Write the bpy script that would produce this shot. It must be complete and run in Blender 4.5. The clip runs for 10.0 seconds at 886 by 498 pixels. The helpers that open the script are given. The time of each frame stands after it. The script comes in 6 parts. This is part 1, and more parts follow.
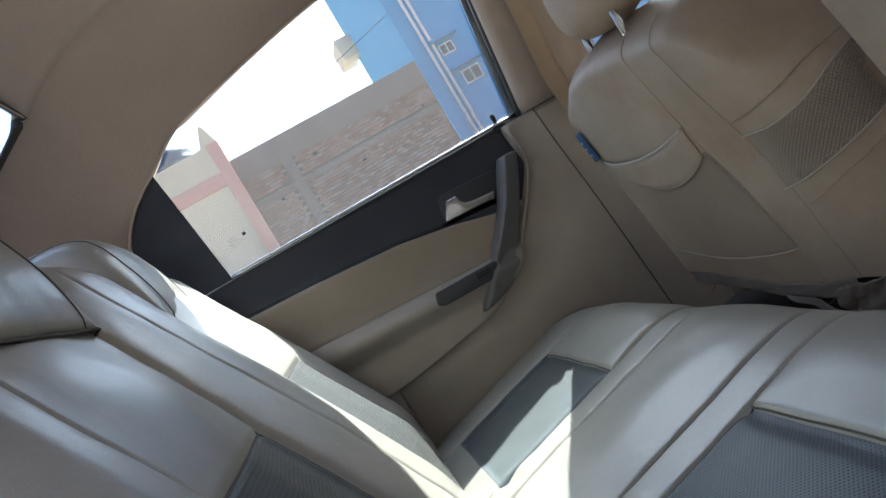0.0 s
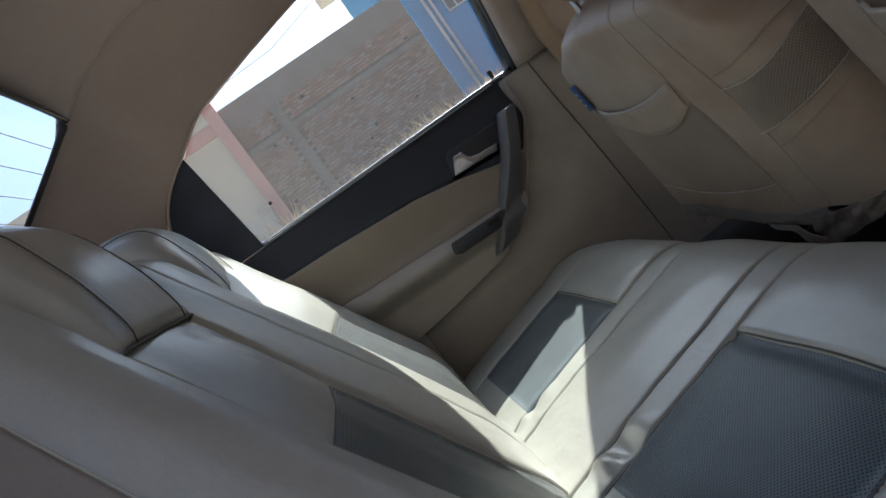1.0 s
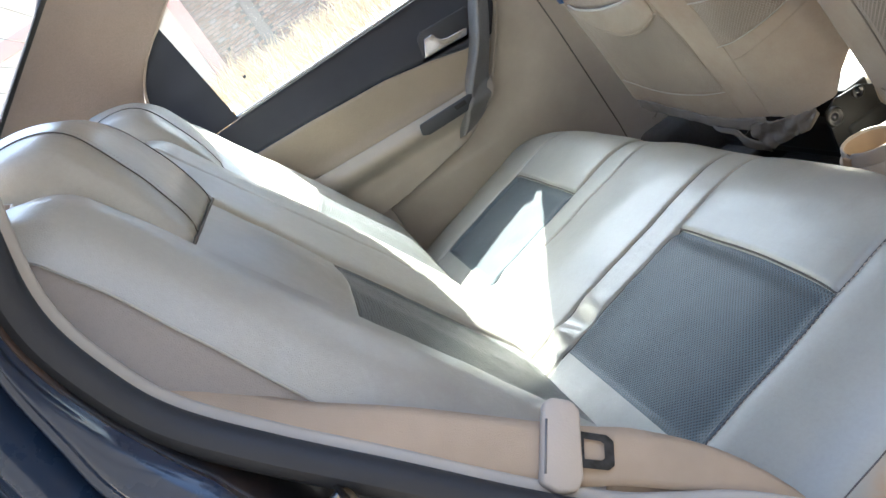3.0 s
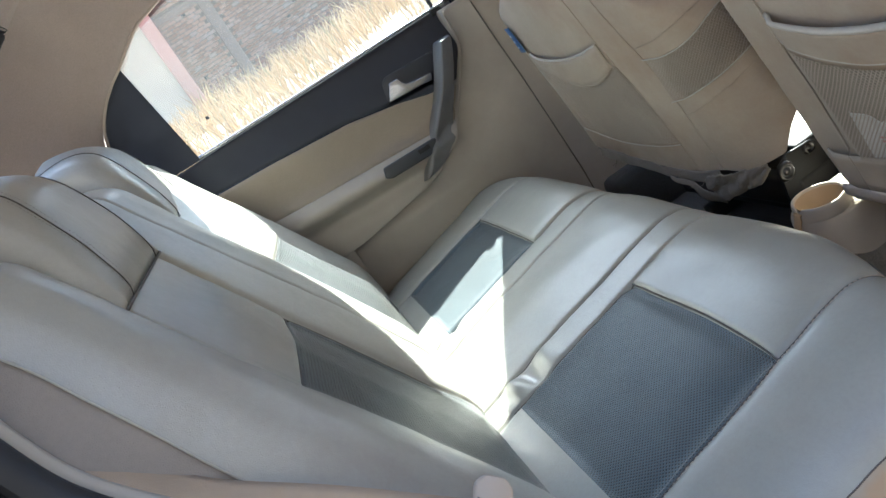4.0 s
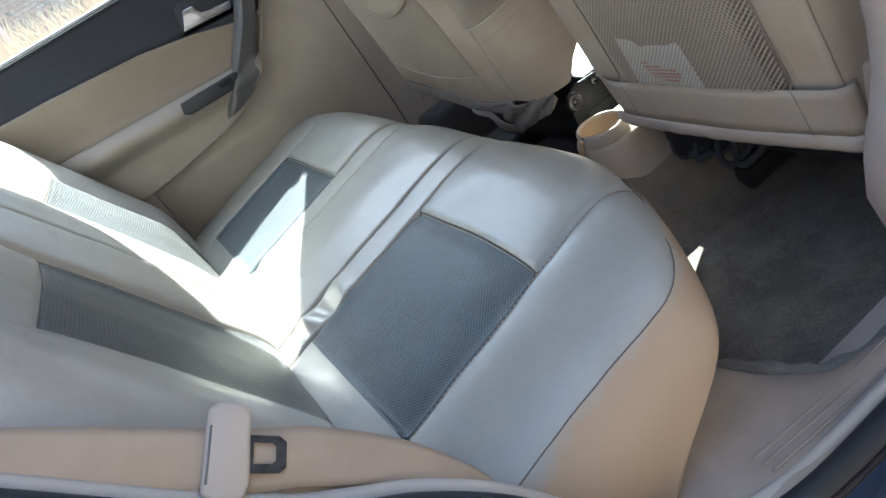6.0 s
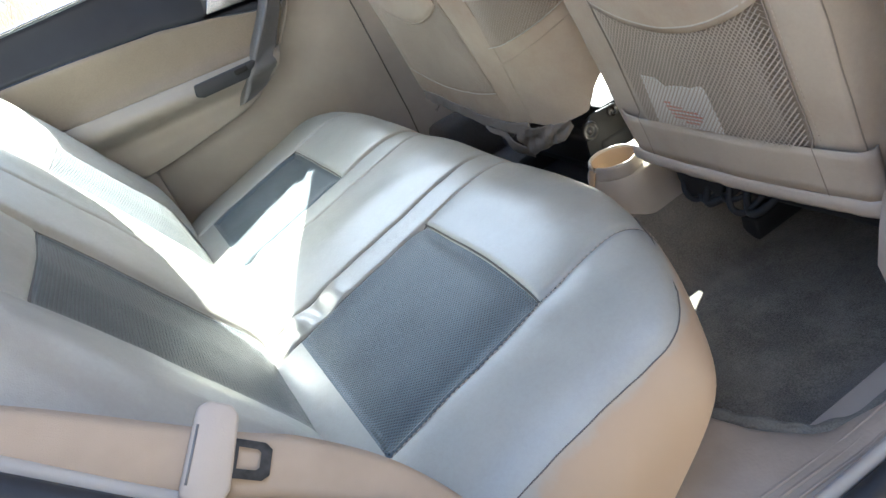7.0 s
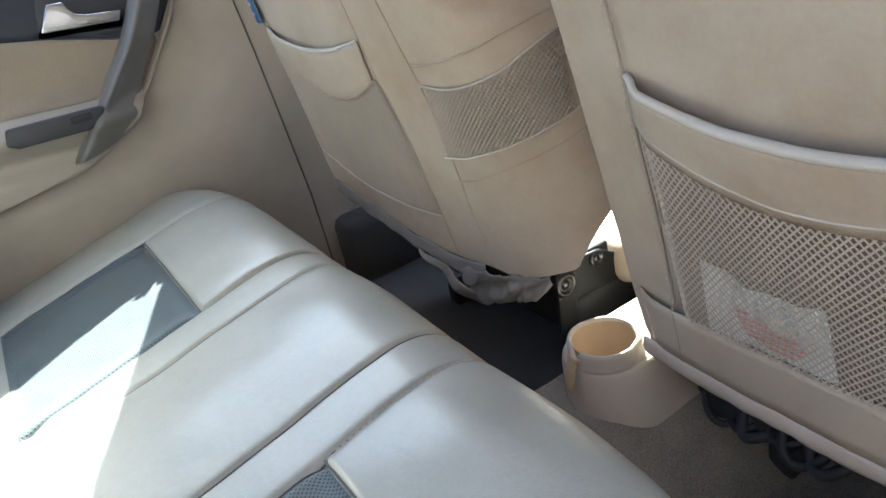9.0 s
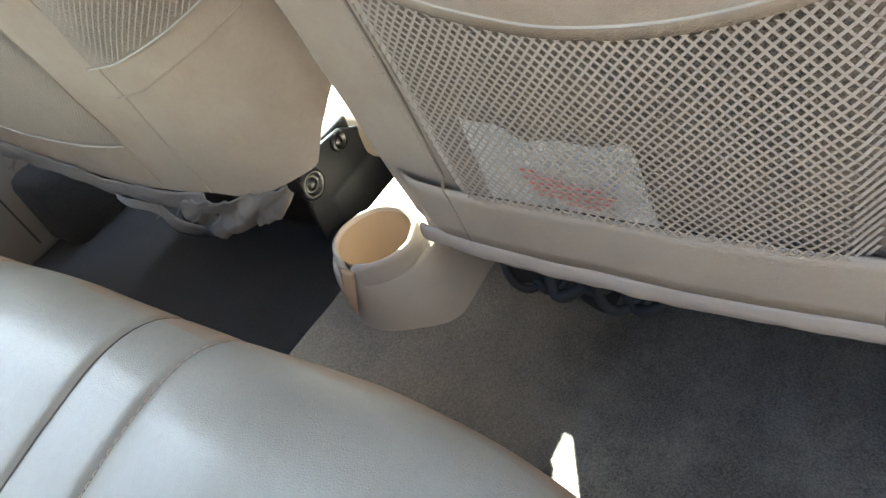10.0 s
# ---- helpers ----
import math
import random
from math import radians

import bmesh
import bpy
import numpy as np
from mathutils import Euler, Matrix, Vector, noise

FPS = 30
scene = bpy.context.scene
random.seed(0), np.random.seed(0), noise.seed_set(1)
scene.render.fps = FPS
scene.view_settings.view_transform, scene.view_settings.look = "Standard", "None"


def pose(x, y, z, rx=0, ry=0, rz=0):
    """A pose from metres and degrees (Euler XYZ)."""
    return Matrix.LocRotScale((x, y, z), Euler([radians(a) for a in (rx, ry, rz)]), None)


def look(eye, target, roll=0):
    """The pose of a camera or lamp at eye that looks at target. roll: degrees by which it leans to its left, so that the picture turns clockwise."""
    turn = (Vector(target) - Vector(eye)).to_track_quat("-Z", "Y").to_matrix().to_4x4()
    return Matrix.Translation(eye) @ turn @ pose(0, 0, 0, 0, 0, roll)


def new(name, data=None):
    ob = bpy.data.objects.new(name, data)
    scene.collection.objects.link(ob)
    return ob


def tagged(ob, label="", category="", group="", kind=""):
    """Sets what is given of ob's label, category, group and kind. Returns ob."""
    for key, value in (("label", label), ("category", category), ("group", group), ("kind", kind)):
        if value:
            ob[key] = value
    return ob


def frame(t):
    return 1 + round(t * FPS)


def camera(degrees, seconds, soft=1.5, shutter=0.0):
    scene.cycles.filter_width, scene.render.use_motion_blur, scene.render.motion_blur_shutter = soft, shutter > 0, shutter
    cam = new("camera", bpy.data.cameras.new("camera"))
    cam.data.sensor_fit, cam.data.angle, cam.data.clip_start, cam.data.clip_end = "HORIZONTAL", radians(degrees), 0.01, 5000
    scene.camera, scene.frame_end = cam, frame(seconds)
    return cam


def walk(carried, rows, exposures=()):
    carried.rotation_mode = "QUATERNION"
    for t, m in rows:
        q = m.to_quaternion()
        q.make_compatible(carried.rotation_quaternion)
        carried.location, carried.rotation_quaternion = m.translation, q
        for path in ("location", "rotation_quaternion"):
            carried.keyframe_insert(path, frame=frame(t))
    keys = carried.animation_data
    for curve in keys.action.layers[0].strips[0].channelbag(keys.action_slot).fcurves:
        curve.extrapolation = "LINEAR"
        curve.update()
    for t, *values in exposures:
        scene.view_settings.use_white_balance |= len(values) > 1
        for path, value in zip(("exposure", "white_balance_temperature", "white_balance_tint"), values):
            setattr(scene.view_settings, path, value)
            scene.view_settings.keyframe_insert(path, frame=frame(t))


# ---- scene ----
cam = camera(62.9, 10.0)
PATH = [
    (0, (-0.282, -0.811, 0.838), (0.057, 1.16, 0.79), -30.8),
    (0.5, (-0.301, -0.872, 0.864), (0.056, 1.094, 0.784), -33.0),
    (1, (-0.306, -0.932, 0.901), (-0.065, 1.042, 0.691), -35.8),
    (1.5, (-0.31, -1.022, 0.932), (-0.173, 0.913, 0.445), -48.5),
    (2, (-0.325, -1.049, 0.928), (-0.29, 0.806, 0.183), -48.6),
    (2.5, (-0.362, -1.042, 0.958), (-0.253, 0.798, 0.181), -38.8),
    (2.7, (-0.359, -1.035, 0.987), (-0.243, 0.836, 0.29), -35.3),
    (3.8, (-0.318, -1.021, 1.005), (-0.094, 0.886, 0.443), -32.6),
    (4, (-0.306, -1.025, 1.006), (-0.045, 0.867, 0.415), -32.5),
    (4.5, (-0.273, -1.027, 0.998), (0.119, 0.826, 0.357), -32.7),
    (5, (-0.244, -1.039, 0.979), (0.257, 0.763, 0.272), -31.9),
    (5.5, (-0.24, -1.041, 0.947), (0.292, 0.72, 0.161), -31.5),
    (5.7, (-0.243, -1.041, 0.937), (0.278, 0.695, 0.093), -31.6),
    (6.8, (-0.254, -1.044, 0.936), (0.222, 0.656, -0.004), -28.4),
    (7, (-0.253, -1.024, 0.946), (0.28, 0.683, 0.05), -24.3),
    (7.5, (-0.245, -0.911, 0.95), (0.466, 0.758, 0.109), -15.0),
    (8, (-0.203, -0.813, 0.932), (0.785, 0.676, 0.034), -13.7),
    (8.5, (-0.127, -0.728, 0.915), (0.869, 0.729, -0.026), -14.5),
    (9, (-0.096, -0.627, 0.921), (0.757, 0.956, 0.046), -12.6),
    (9.5, (-0.039, -0.586, 0.875), (0.854, 0.776, -0.285), -25.2),
    (10, (0.029, -0.52, 0.848), (1.093, 0.56, -0.455), -21.9),
]
EXPOSURES = [(0, 2.59, 4770, 5), (1, 1.99, 4820, 6), (1.5, 2.54, 4820, 6), (2, 3.39, 4870, 5), (2.5, 4.04, 4870, 4), (4, 3.42, 4760, 2), (4.5, 3.42, 4720, 2), (5.5, 3.44, 4670, 2), (7, 4.04, 4720, 3), (7.5, 3.74, 4720, 2), (8, 3.84, 4720, 2), (9, 4.04, 4770, 3), (9.5, 3.74, 4620, 1), (10, 4.34, 4820, 1)]
walk(cam, [(t, look(eye, target, roll)) for t, eye, target, roll in PATH], EXPOSURES)
# ---- body ----
# car frame: x to the car's front, y to its left side, z up; the ground outside lies near z = 0
# ---------------------------------------------------------------- light
SUN = Vector((0.565, 0.83, 1.0)).normalized()
world = bpy.data.worlds.new("sky")
scene.world = world
world.use_nodes = True
wn = world.node_tree
sky = wn.nodes.new("ShaderNodeTexSky")
sky.sky_type = "NISHITA"
sky.sun_disc = False
sky.sun_elevation = math.asin(SUN.z)
sky.sun_rotation = math.atan2(SUN.x, SUN.y)
sky.dust_density = 7.0
wn.links.new(sky.outputs[0], wn.nodes["Background"].inputs[0])
wn.nodes["Background"].inputs[1].default_value = 0.055
sun_lamp = new("sun", bpy.data.lights.new("sun", "SUN"))
sun_lamp.data.energy = 4.4
sun_lamp.data.angle = radians(0.53)
sun_lamp.data.color = (1.0, 0.79, 0.55)
sun_lamp.matrix_world = look(SUN * 20, (0, 0, 0))


# ---------------------------------------------------------------- materials
class Nodes:
    def __init__(self, name):
        self.mat = bpy.data.materials.new(name)
        self.mat.use_nodes = True
        self.t = self.mat.node_tree
        self.bsdf = self.t.nodes["Principled BSDF"]

    def add(self, kind, **settings):
        n = self.t.nodes.new(kind)
        for k, v in settings.items():
            n.inputs[k].default_value = v
        return n

    def link(self, a, b):
        self.t.links.new(a, b)

    def coord(self):
        return self.add("ShaderNodeTexCoord").outputs["Object"]

    def noise(self, scale, detail=4.0, rough=0.55, vec=None):
        n = self.add("ShaderNodeTexNoise", Scale=scale, Detail=detail, Roughness=rough)
        self.link(vec or self.coord(), n.inputs["Vector"])
        return n.outputs["Fac"]

    def ramp(self, fac, stops):
        r = self.add("ShaderNodeValToRGB")
        el = r.color_ramp.elements
        while len(el) < len(stops):
            el.new(0.5)
        for e, (p, c) in zip(el, stops):
            e.position, e.color = p, (*c, 1.0) if len(c) == 3 else c
        self.link(fac, r.inputs[0])
        return r.outputs[0]

    def mix(self, fac, a, b, blend="MIX"):
        m = self.t.nodes.new("ShaderNodeMix")
        m.data_type, m.blend_type = "RGBA", blend
        for sock, v in ((m.inputs[0], fac), (m.inputs[6], a), (m.inputs[7], b)):
            if isinstance(v, (int, float)):
                sock.default_value = v
            elif isinstance(v, tuple):
                sock.default_value = (*v, 1.0)
            else:
                self.link(v, sock)
        return m.outputs[2]

    def math(self, op, a, b=0.0):
        m = self.t.nodes.new("ShaderNodeMath")
        m.operation = op
        for sock, v in zip(m.inputs, (a, b)):
            if isinstance(v, (int, float)):
                sock.default_value = v
            else:
                self.link(v, sock)
        return m.outputs[0]

    def bump(self, height, strength, distance):
        b = self.add("ShaderNodeBump", Strength=strength, Distance=distance)
        self.link(height, b.inputs["Height"])
        self.link(b.outputs[0], self.bsdf.inputs["Normal"])
        return b

    def set(self, **values):
        names = {"rough": "Roughness", "metal": "Metallic", "color": "Base Color", "spec": "Specular IOR Level", "coat": "Coat Weight",
                 "coat_rough": "Coat Roughness", "sheen": "Sheen Weight"}
        for k, v in values.items():
            sock = self.bsdf.inputs[names[k]]
            if isinstance(v, tuple):
                sock.default_value = (*v, 1.0)
            elif isinstance(v, (int, float)):
                sock.default_value = v
            else:
                self.link(v, sock)
        return self


def shades(c, f):
    return tuple(min(1.0, v * f) for v in c)


def leather(name, c, rough=0.42, stain=(0.30, 0.24, 0.17), amount=0.35, grain=1.0, coat=0.12, reach=0.52):
    n = Nodes(name)
    big, fine = n.noise(7.0, 5.0), n.noise(90.0, 3.0)
    base = n.mix(n.ramp(big, [(0.30, (0, 0, 0)), (0.72, (1, 1, 1))]), shades(c, 0.90), shades(c, 1.06))
    dirt = n.ramp(n.noise(3.3, 6.0, 0.65), [(reach, (0, 0, 0)), (reach + 0.26, (amount,) * 3)])
    pores = n.ramp(n.noise(240.0, 3.0, 0.6), [(0.32, (0.965, 0.965, 0.965)), (0.62, (1.01, 1.01, 1.01))])
    col = n.mix(1.0, n.mix(dirt, base, stain), pores, "MULTIPLY")
    n.set(color=col, spec=0.5, coat=coat, coat_rough=0.24)
    v = n.add("ShaderNodeTexVoronoi", Scale=620.0)
    v.feature = "DISTANCE_TO_EDGE"
    n.link(n.coord(), v.inputs["Vector"])
    m = n.add("ShaderNodeMapping")
    m.inputs["Scale"].default_value = (34.0, 15.0, 20.0)
    m.inputs["Rotation"].default_value = (0.3, 0.2, 0.5)
    n.link(n.coord(), m.inputs["Vector"])
    fold = n.add("ShaderNodeTexNoise", Scale=1.0, Detail=3.0, Roughness=0.5, Distortion=0.6)
    n.link(m.outputs[0], fold.inputs["Vector"])
    h = n.math("ADD", n.math("MULTIPLY", v.outputs[0], 0.24 * grain), n.math("MULTIPLY", n.noise(16.0, 4.0), 1.3))
    h = n.math("ADD", h, n.math("MULTIPLY", fold.outputs["Fac"], 0.9))
    n.bump(h, 0.48, 0.0026)
    worn = n.math("MULTIPLY", n.noise(5.0, 4.0, 0.6), 0.22)
    n.set(rough=n.math("ADD", n.math("ADD", n.math("MULTIPLY", fine, 0.14), worn), rough - 0.08))
    return n.mat


def perforated(name, c, dot, axes, pitch=0.0052):
    """Dark sports mesh: a grid of small round holes."""
    n = Nodes(name)
    m = n.add("ShaderNodeMapping")
    n.link(n.coord(), m.inputs["Vector"])
    m.inputs["Rotation"].default_value = axes
    v = n.add("ShaderNodeTexVoronoi", Scale=1.0 / pitch, Randomness=0.0)
    v.voronoi_dimensions = "2D"
    n.link(m.outputs[0], v.inputs["Vector"])
    hole = n.ramp(v.outputs["Distance"], [(0.20, (0, 0, 0)), (0.36, (1, 1, 1))])
    dusty = n.ramp(n.noise(9.0, 6.0, 0.65), [(0.35, (0, 0, 0)), (0.8, (1, 1, 1))])
    body = n.mix(dusty, c, shades(c, 1.5))
    n.set(color=n.mix(hole, dot, body), rough=0.42, spec=0.40, sheen=0.12)
    n.bsdf.inputs["Specular Tint"].default_value = (0.92, 0.97, 1.0, 1.0)
    n.bsdf.inputs["Sheen Tint"].default_value = (1.0, 0.88, 0.68, 1.0)
    n.bump(hole, 0.6, 0.0012)
    return n.mat


def plastic(name, c, rough=0.5, bump=0.25, scale=500.0, spots=0.12):
    n = Nodes(name)
    w = n.noise(6.0, 5.0, 0.6)
    n.set(color=n.mix(n.ramp(w, [(0.35, (0, 0, 0)), (0.75, (1, 1, 1))]), shades(c, 1 - spots), shades(c, 1 + spots)), spec=0.4)
    n.set(rough=n.math("ADD", n.math("MULTIPLY", n.noise(40.0), 0.16), rough - 0.08))
    n.bump(n.noise(scale, 2.0), bump, 0.0008)
    return n.mat


def cloth(name, c, scale=900.0, stain=None, bump=0.5):
    n = Nodes(name)
    w = n.noise(5.0, 6.0, 0.62)
    col = n.mix(n.ramp(w, [(0.3, (0, 0, 0)), (0.75, (1, 1, 1))]), shades(c, 0.84), shades(c, 1.1))
    if stain:
        col = n.mix(n.ramp(n.noise(2.6, 5.0, 0.6), [(0.45, (0, 0, 0)), (0.75, (0.6, 0.6, 0.6))]), col, stain)
    fleck = n.noise(scale, 2.0)
    col = n.mix(0.35, col, n.ramp(fleck, [(0.35, shades(c, 0.55)), (0.65, shades(c, 1.35))]))
    n.set(color=col, rough=0.92, spec=0.15, sheen=0.15)
    n.bump(fleck, bump, 0.0015)
    return n.mat


def plaster(name, c, dirt):
    """Painted plaster: broad faded patches, faint rain streaks, hardly any speckle."""
    n = Nodes(name)
    m = n.add("ShaderNodeMapping")
    m.inputs["Scale"].default_value = (1.6, 1.6, 0.25)
    n.link(n.coord(), m.inputs["Vector"])
    streak = n.ramp(n.noise(1.5, 5.0, 0.6, m.outputs[0]), [(0.45, (0, 0, 0)), (0.8, (0.5, 0.5, 0.5))])
    fade = n.ramp(n.noise(0.5, 5.0, 0.6), [(0.35, shades(c, 0.94)), (0.7, shades(c, 1.05))])
    n.set(color=n.mix(streak, fade, dirt), rough=0.9, spec=0.15)
    n.bump(n.noise(40.0, 3.0), 0.25, 0.004)
    return n.mat


def metal(name, c, rough=0.3, patches=None, mottle=0.25):
    n = Nodes(name)
    col = c
    if patches:
        col = n.mix(n.ramp(n.noise(60.0, 5.0), [(0.40, (0, 0, 0)), (0.62, (1, 1, 1))]), c, patches)
    n.set(color=col, metal=1.0, rough=n.math("ADD", n.math("MULTIPLY", n.noise(120.0), mottle), rough - 0.4 * mottle))
    return n.mat


def car_paint(name, c, dust=(0.30, 0.19, 0.10), amount=0.5, gloss=0.6):
    n = Nodes(name)
    dirt = n.ramp(n.noise(5.0, 7.0, 0.65), [(0.50, (0, 0, 0)), (0.74, (amount,) * 3)])
    n.set(color=n.mix(dirt, c, dust), coat=gloss, coat_rough=0.10, spec=0.2)
    n.set(rough=n.math("ADD", n.math("MULTIPLY", dirt, 0.4), 0.55 - 0.35 * gloss))
    n.bump(n.noise(160.0, 3.0), 0.06, 0.0006)
    return n.mat


def window_glass(name, c=(0.93, 0.96, 0.95), dust=0.05):
    """Clear pane with a little gloss and a film of dust that glows in the sun."""
    mat = bpy.data.materials.new(name)
    mat.use_nodes = True
    t = mat.node_tree
    t.nodes.remove(t.nodes["Principled BSDF"])
    clear, shine, film = (t.nodes.new(k) for k in ("ShaderNodeBsdfTransparent", "ShaderNodeBsdfGlossy", "ShaderNodeBsdfTranslucent"))
    mix, mix2 = t.nodes.new("ShaderNodeMixShader"), t.nodes.new("ShaderNodeMixShader")
    clear.inputs[0].default_value = (*c, 1.0)
    film.inputs[0].default_value = (0.85, 0.83, 0.80, 1.0)
    shine.inputs["Roughness"].default_value = 0.03
    mix.inputs[0].default_value = 0.04
    mix2.inputs[0].default_value = dust
    t.links.new(clear.outputs[0], mix.inputs[1])
    t.links.new(shine.outputs[0], mix.inputs[2])
    t.links.new(mix.outputs[0], mix2.inputs[1])
    t.links.new(film.outputs[0], mix2.inputs[2])
    t.links.new(mix2.outputs[0], t.nodes["Material Output"].inputs[0])
    return mat


SEAT = (0.352, 0.350, 0.304)
M_SEAT = leather("seat_leather", SEAT, 0.275, (0.28, 0.23, 0.17), 0.40, 1.0, 0.36)
# tan cushion side: stains and warm bounced ground light mixed into the colour
n = Nodes("tan_bounce_leather")
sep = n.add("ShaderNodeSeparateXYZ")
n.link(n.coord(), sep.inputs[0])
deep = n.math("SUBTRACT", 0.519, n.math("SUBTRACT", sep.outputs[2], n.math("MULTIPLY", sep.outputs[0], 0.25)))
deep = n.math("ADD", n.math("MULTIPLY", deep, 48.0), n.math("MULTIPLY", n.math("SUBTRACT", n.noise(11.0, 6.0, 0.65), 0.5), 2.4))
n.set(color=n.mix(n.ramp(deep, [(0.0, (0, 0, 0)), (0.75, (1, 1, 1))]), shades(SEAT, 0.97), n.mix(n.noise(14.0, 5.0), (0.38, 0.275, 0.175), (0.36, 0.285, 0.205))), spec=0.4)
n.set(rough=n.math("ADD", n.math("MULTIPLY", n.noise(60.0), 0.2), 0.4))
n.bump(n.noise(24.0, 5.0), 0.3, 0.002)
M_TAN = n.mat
M_COVER = leather("front_cover_leather", (0.43, 0.370, 0.288), 0.46, (0.31, 0.225, 0.150), 0.85, reach=0.44)
M_HEM = leather("hem_leather", (0.47, 0.41, 0.33), 0.5, (0.33, 0.27, 0.20), 0.5)
M_PIPE = leather("piping_leather", (0.50, 0.47, 0.41), 0.45)
M_BACKREST = leather("backrest_leather", (0.400, 0.390, 0.342), 0.27, (0.24, 0.19, 0.16), 0.55, 1.0, 0.42)
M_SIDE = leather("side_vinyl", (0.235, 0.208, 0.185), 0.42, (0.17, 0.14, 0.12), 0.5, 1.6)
M_SEAM = plastic("seam_thread", (0.12, 0.11, 0.10), 0.8)
M_FOLD = plastic("seam_fold", (0.27, 0.23, 0.185), 0.8)
M_STITCH = plastic("pale_stitch", (0.52, 0.45, 0.36), 0.8)
M_PERF = perforated("dark_mesh_leather", (0.062, 0.083, 0.098), (0.008, 0.010, 0.012), (0, 0, radians(45)), 0.0034)
M_PERF_BACK = perforated("dark_mesh_back", (0.032, 0.042, 0.050), (0.006, 0.006, 0.006), (0, radians(90), 0), 0.0036)
M_NAVY = plastic("dark_blue_grey_plastic", (0.030, 0.033, 0.045), 0.55)
M_SWITCH = plastic("switch_plastic", (0.045, 0.047, 0.055), 0.4)
M_PULL = leather("grey_pull_leather", (0.165, 0.162, 0.162), 0.38, (0.09, 0.085, 0.08))
M_DOORCLOTH = cloth("door_cloth", (0.317, 0.272, 0.218), 1100.0)
M_BEIGE = plastic("beige_plastic", (0.367, 0.331, 0.283), 0.55)
M_LINER = cloth("headliner_cloth", (0.355, 0.295, 0.268), 800.0, (0.31, 0.25, 0.215))
M_PILLAR = plastic("pillar_plastic", (0.385, 0.325, 0.275), 0.6)
M_SCUFF = plastic("worn_sill_plastic", (0.35, 0.295, 0.235), 0.62, 0.5, 260.0, 0.2)
M_CARPET = cloth("grey_carpet", (0.150, 0.146, 0.128), 420.0, (0.27, 0.25, 0.20), 0.9)
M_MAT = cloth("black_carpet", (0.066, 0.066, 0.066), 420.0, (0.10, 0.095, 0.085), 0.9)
n = Nodes("worn_carpet")
sep = n.add("ShaderNodeSeparateXYZ")
n.link(n.coord(), sep.inputs[0])
# tan with trodden dust on the hump, dark grey pile beside it, with ragged limits
tan_part = n.math("MULTIPLY", n.math("ADD", sep.outputs[1], 0.295), 8.0)
tan_part = n.math("ADD", tan_part, n.math("MULTIPLY", n.math("SUBTRACT", n.noise(8.0, 6.0, 0.65), 0.5), 2.6))
tan_part = n.ramp(tan_part, [(0.0, (0, 0, 0)), (1.0, (1, 1, 1))])
fleck = n.noise(520.0, 2.0)
smudge = n.ramp(n.noise(11.0, 6.0, 0.7), [(0.42, (0, 0, 0)), (0.70, (1, 1, 1))])
pile = n.mix(smudge, (0.082, 0.079, 0.071), (0.220, 0.206, 0.170))
hump = n.mix(smudge, (0.300, 0.262, 0.205), (0.205, 0.182, 0.150))
col = n.mix(tan_part, pile, hump)
n.set(color=n.mix(0.30, col, n.ramp(fleck, [(0.34, (0.05, 0.047, 0.042)), (0.66, (0.36, 0.33, 0.27))])), rough=0.94, spec=0.12, sheen=0.12)
n.bump(n.math("ADD", fleck, n.math("MULTIPLY", n.noise(60.0, 4.0), 0.8)), 0.9, 0.002)
M_WORN = n.mat
M_BLACK = plastic("black_plastic", (0.020, 0.021, 0.023), 0.62)
M_RUBBER = plastic("seal_rubber", (0.022, 0.023, 0.027), 0.6, 0.3, 300.0)
M_TRIM = plastic("seal_lip_beige", (0.42, 0.385, 0.33), 0.55)
M_PAINT = car_paint("dark_blue_paint", (0.010, 0.019, 0.042), (0.030, 0.024, 0.019), 0.35, 0.80)
M_JAMB = car_paint("jamb_paint", (0.011, 0.011, 0.013), (0.105, 0.062, 0.034), 0.85, 0.30)
M_BRASS = metal("yellow_zinc", (0.72, 0.55, 0.28), 0.32, (0.22, 0.20, 0.18))
M_BRONZE = metal("dull_bronze", (0.20, 0.165, 0.115), 0.42, (0.09, 0.08, 0.07))
M_DARKSTEEL = metal("dark_steel", (0.10, 0.10, 0.105), 0.3, (0.05, 0.05, 0.05))
M_STEEL = metal("steel", (0.30, 0.30, 0.30), 0.35, (0.14, 0.13, 0.12))
M_CHROME = metal("chrome", (0.48, 0.48, 0.48), 0.24, None, 0.03)
M_WEB = plastic("belt_webbing", (0.40, 0.315, 0.225), 0.82, 0.6, 1400.0, 0.16)
M_CLIP = plastic("belt_clip_plastic", (0.43, 0.375, 0.31), 0.5)
M_NET = plastic("net_strand", (0.43, 0.37, 0.295), 0.7)
M_POCKET = cloth("pocket_lining", (0.225, 0.185, 0.14), 900.0)
M_SIDEPOCKET = cloth("side_pocket_lining", (0.35, 0.30, 0.235), 900.0)
M_PAPER = plastic("white_paper", (0.72, 0.72, 0.70), 0.6, 0.4, 120.0)
M_RED = plastic("red_print", (0.55, 0.16, 0.13), 0.6)
M_TAG = plastic("blue_tag", (0.055, 0.125, 0.27), 0.5)
M_TAGTXT = plastic("tag_print", (0.45, 0.55, 0.7), 0.5)
M_CUP = plastic("cup_plastic", (0.46, 0.40, 0.32), 0.5)
M_SPILL = plastic("dried_spill", (0.46, 0.32, 0.18), 0.5)
M_CUPIN = plastic("cup_inside_plastic", (0.37, 0.285, 0.190), 0.7)
M_GLASS = window_glass("door_glass", (0.80, 0.835, 0.82), 0.030)
